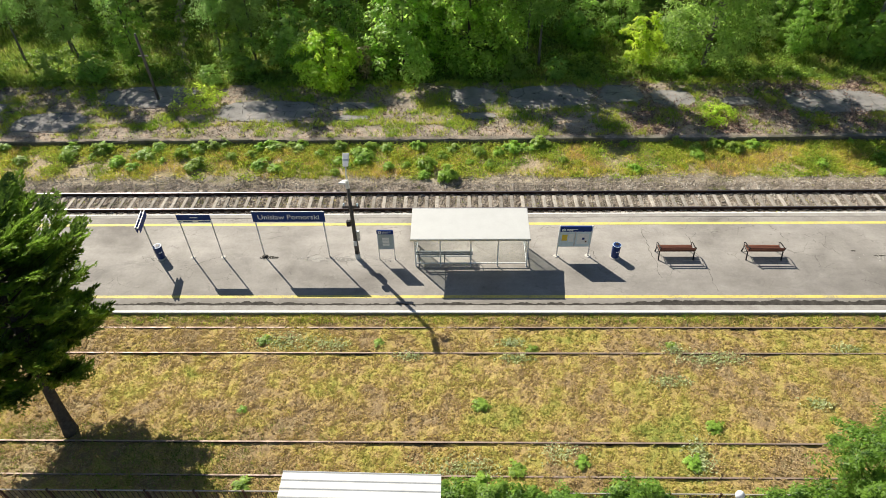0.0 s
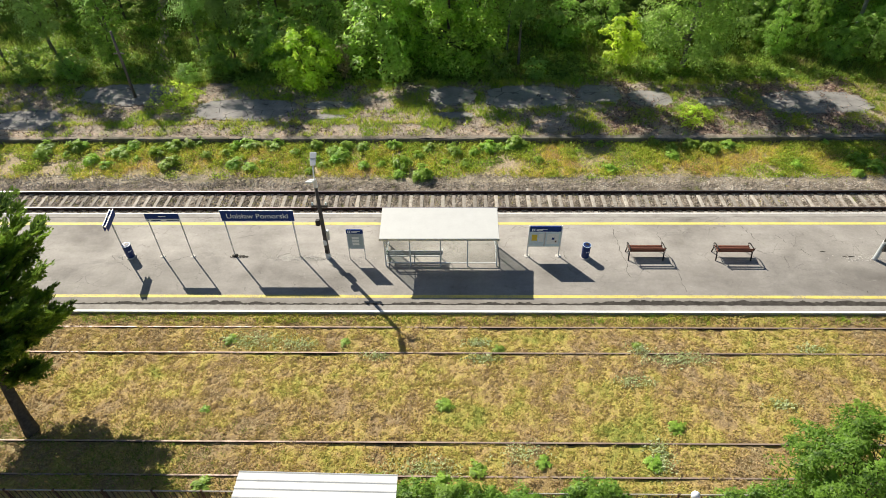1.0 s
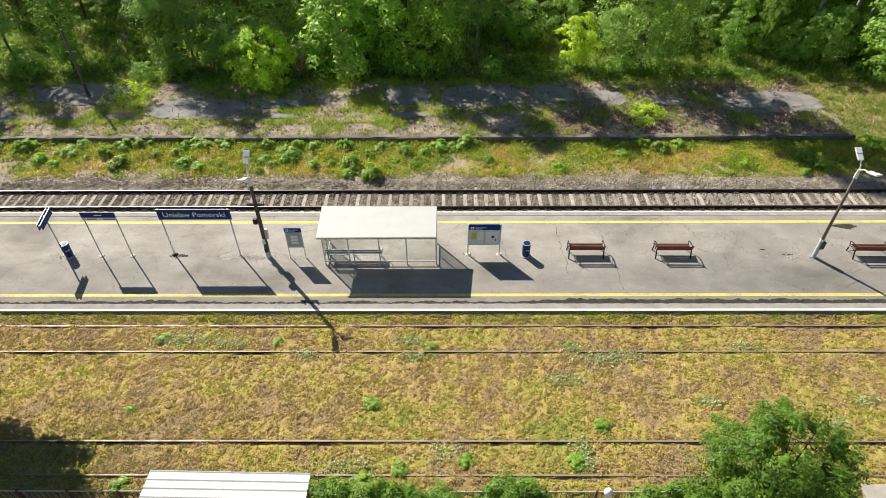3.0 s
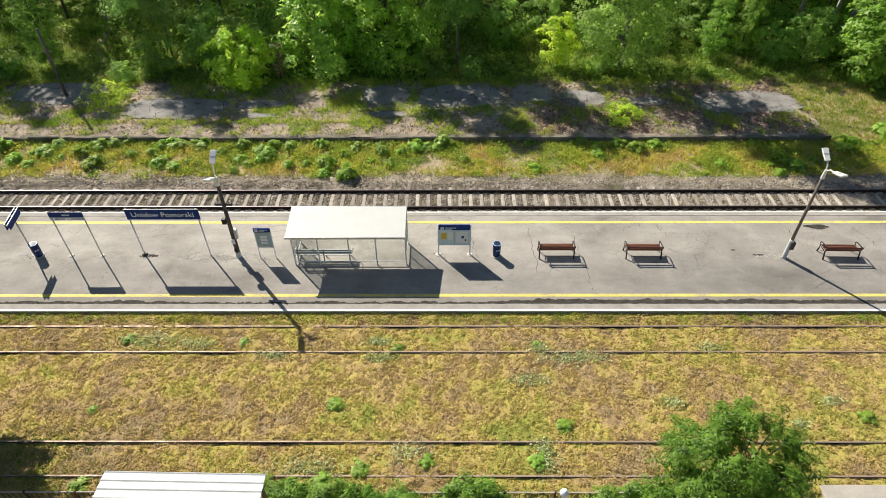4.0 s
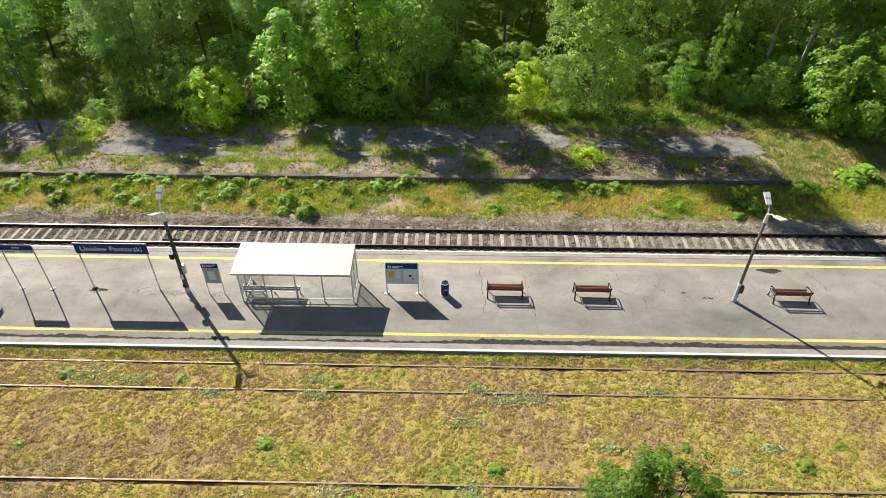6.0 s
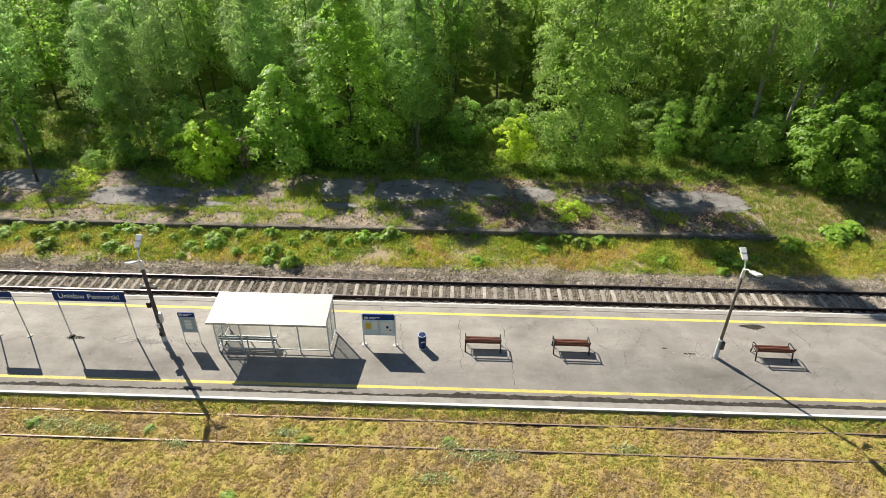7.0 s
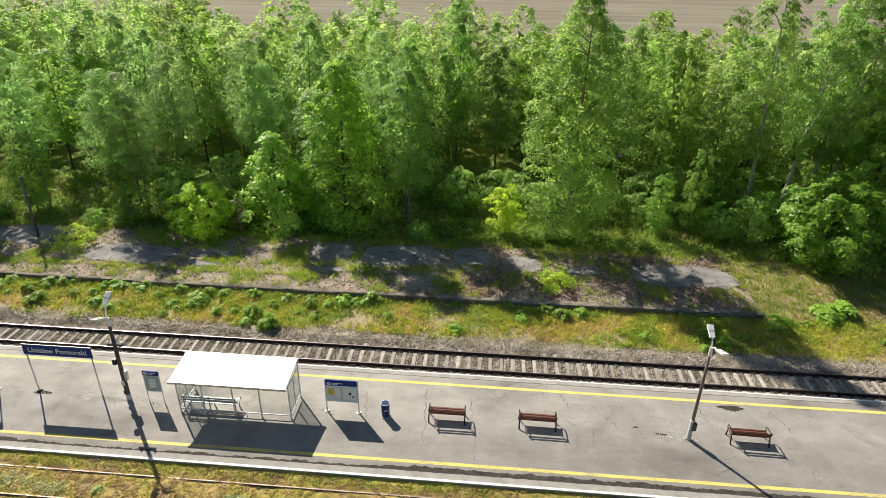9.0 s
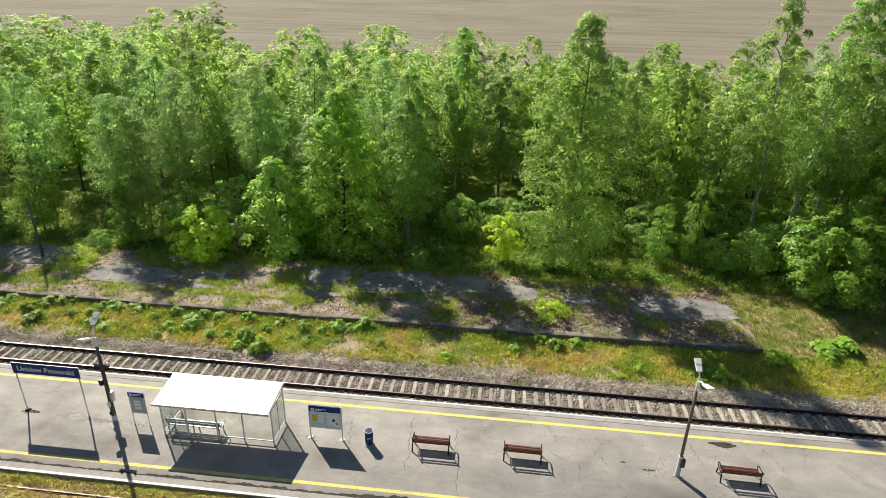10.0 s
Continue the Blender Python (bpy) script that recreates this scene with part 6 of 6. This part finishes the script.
def build_litter():
    rs = np.random.RandomState(92)
    n = 42000
    c = np.stack([rs.uniform(-40, 30, n), rs.uniform(33.55, 41, n)], -1)
    w = wave(c[:, 0], c[:, 1], 93, 1.2) + rs.normal(size=len(c)) * 0.25
    c = c[np.where(on_slab(c[:, 0], c[:, 1], -0.15), w > 0.62, w > -0.15)]
    p = np.concatenate([c, np.full((len(c), 1), 0.155) + on_slab(c[:, 0], c[:, 1])[:, None] * 0.016 + rs.uniform(0, 0.03, (len(c), 1))], 1)
    V, F = leaf_array(p, 0.13, 0.06, rs, 1.6, 0.3)
    n = 26000
    q = np.stack([rs.uniform(10.5, 30, n), rs.uniform(33.7, 41.3, n)], -1)
    w = wave(q[:, 0], q[:, 1], 193, 0.9) + wave(q[:, 0], q[:, 1], 194, 3.0) * 0.35 + rs.normal(size=n) * 0.25
    q = q[w > np.where(on_slab(q[:, 0], q[:, 1], -0.1), 0.55, 0.15)]
    z = np.full((len(q), 1), 0.16) + on_slab(q[:, 0], q[:, 1])[:, None] * 0.016 + rs.uniform(0, 0.04, (len(q), 1))
    V2, F2 = leaf_array(np.concatenate([q, z], 1), 0.17, 0.09, rs, 1.6, 0.3)
    tagged(new("leaf_litter", mesh_np("leaf_litter", V2, F2, [M["litter_red"]])), "drifts of red-brown dry leaves on the disused platform", "leaf litter", kind="stuff")
    tagged(new("leaf_litter", mesh_np("leaf_litter", V, F, [M["litter"]])), "dry brown leaves scattered over the disused platform", "leaf litter", kind="stuff")


build_litter()

# broad-leaved weeds along the bank and the turf
WEEDS = [make_tree("weed_clump", "clump of broad green weeds on the bank", 95 + k, 0.6, 0.02, 0.5, 20, 20, 0.22, P_ROUND, "leaf_weed", "bark", 0.17, 3, 0.008, "weed", "weeds on the bank", count=3, up=1.2, at=(px_, py_, -0.42), wide=0.75)
         for k, (px_, py_) in enumerate(((0.3, 29.9), (-1.0, 31.0)))]
for _ in range(80):
    x = rw.choice([rw.uniform(-34, 16), rw.uniform(-24, 8), rw.uniform(14, 46)])
    y = rw.choice([rw.uniform(32.5, 33.25), rw.uniform(32.8, 33.25), rw.uniform(30.3, 32.4)])
    sz = rw.uniform(0.3, 0.7) if rw.random() < 0.8 else rw.uniform(0.7, 1.0)
    place(rw.choice(WEEDS), x, y, sz * rw.uniform(0.6, 1.0), sz, rw.uniform(0, 360), rw.uniform(-12, 12), rw.uniform(-12, 12))
# the larger clumps under the old platform's edge and on the slope
for x, y, s in ((-18.0, 33.1, 1.2), (-18.6, 32.3, 1.3), (-15.4, 32.9, 1.7), (-14.6, 33.2, 1.3), (-13.8, 33.4, 1.2), (-15.0, 31.3, 1.2), (-16.2, 32.2, 1.1), (-11.6, 32.9, 1.1), (-10.7, 33.1, 1.6), (-9.7, 33.1, 1.2), (-9.1, 32.6, 1.0),
                (-7.7, 32.3, 0.8), (-6.5, 33.0, 1.1), (-5.8, 31.1, 0.9), (-5.3, 32.4, 1.3), (-5.1, 31.6, 1.1), (-0.1, 31.9, 0.9), (-2.3, 31.1, 0.8), (-1.1, 30.1, 1.2), (2.2, 32.4, 1.1), (3.4, 32.3, 1.0), (4.8, 32.7, 1.0), (5.7, 33.6, 1.3), (6.0, 33.1, 1.2),
                (16.6, 33.0, 1.1), (17.8, 32.6, 1.2), (18.9, 32.8, 1.0), (15.4, 32.7, 0.9), (25.7, 30.2, 0.9), (30.5, 32.6, 2.0), (33.9, 34.0, 2.3), (35.0, 34.4, 1.9), (-21.6, 32.8, 1.5), (-23.4, 32.2, 1.5), (-20.2, 31.6, 1.2)):
    place(rw.choice(WEEDS), x, y, s * rw.uniform(0.38, 0.65), s * rw.uniform(0.55, 0.75), rw.uniform(0, 360), rw.uniform(-10, 10), rw.uniform(-10, 10))
for x, y, s in ((1.7, 14.05, 0.5), (10.55, 13.05, 0.5), (-7.7, 13.8, 0.3), (9.95, 17.0, 0.35), (-2.6, 17.2, 0.35), (4.0, 16.9, 0.4), (-7.6, 17.3, 0.45), (3.0, 11.3, 0.5), (5.4, 11.6, 0.45), (1.6, 10.9, 0.55),
                (9.4, 11.6, 0.5), (-6.9, 10.7, 0.5), (22.2, 13.4, 0.5), (24.0, 14.4, 0.35), (-0.6, 10.8, 0.6), (18.0, 14.2, 0.35)):
    place(rw.choice(WEEDS), x, y, s * 0.5, s * 1.1, rw.uniform(0, 360))

# the tallest tree at the wood's edge
place(TREES["open"][1], 33.8, 48.4, 19.2 / 12, 14.5 / 12, 140, 1, -3)
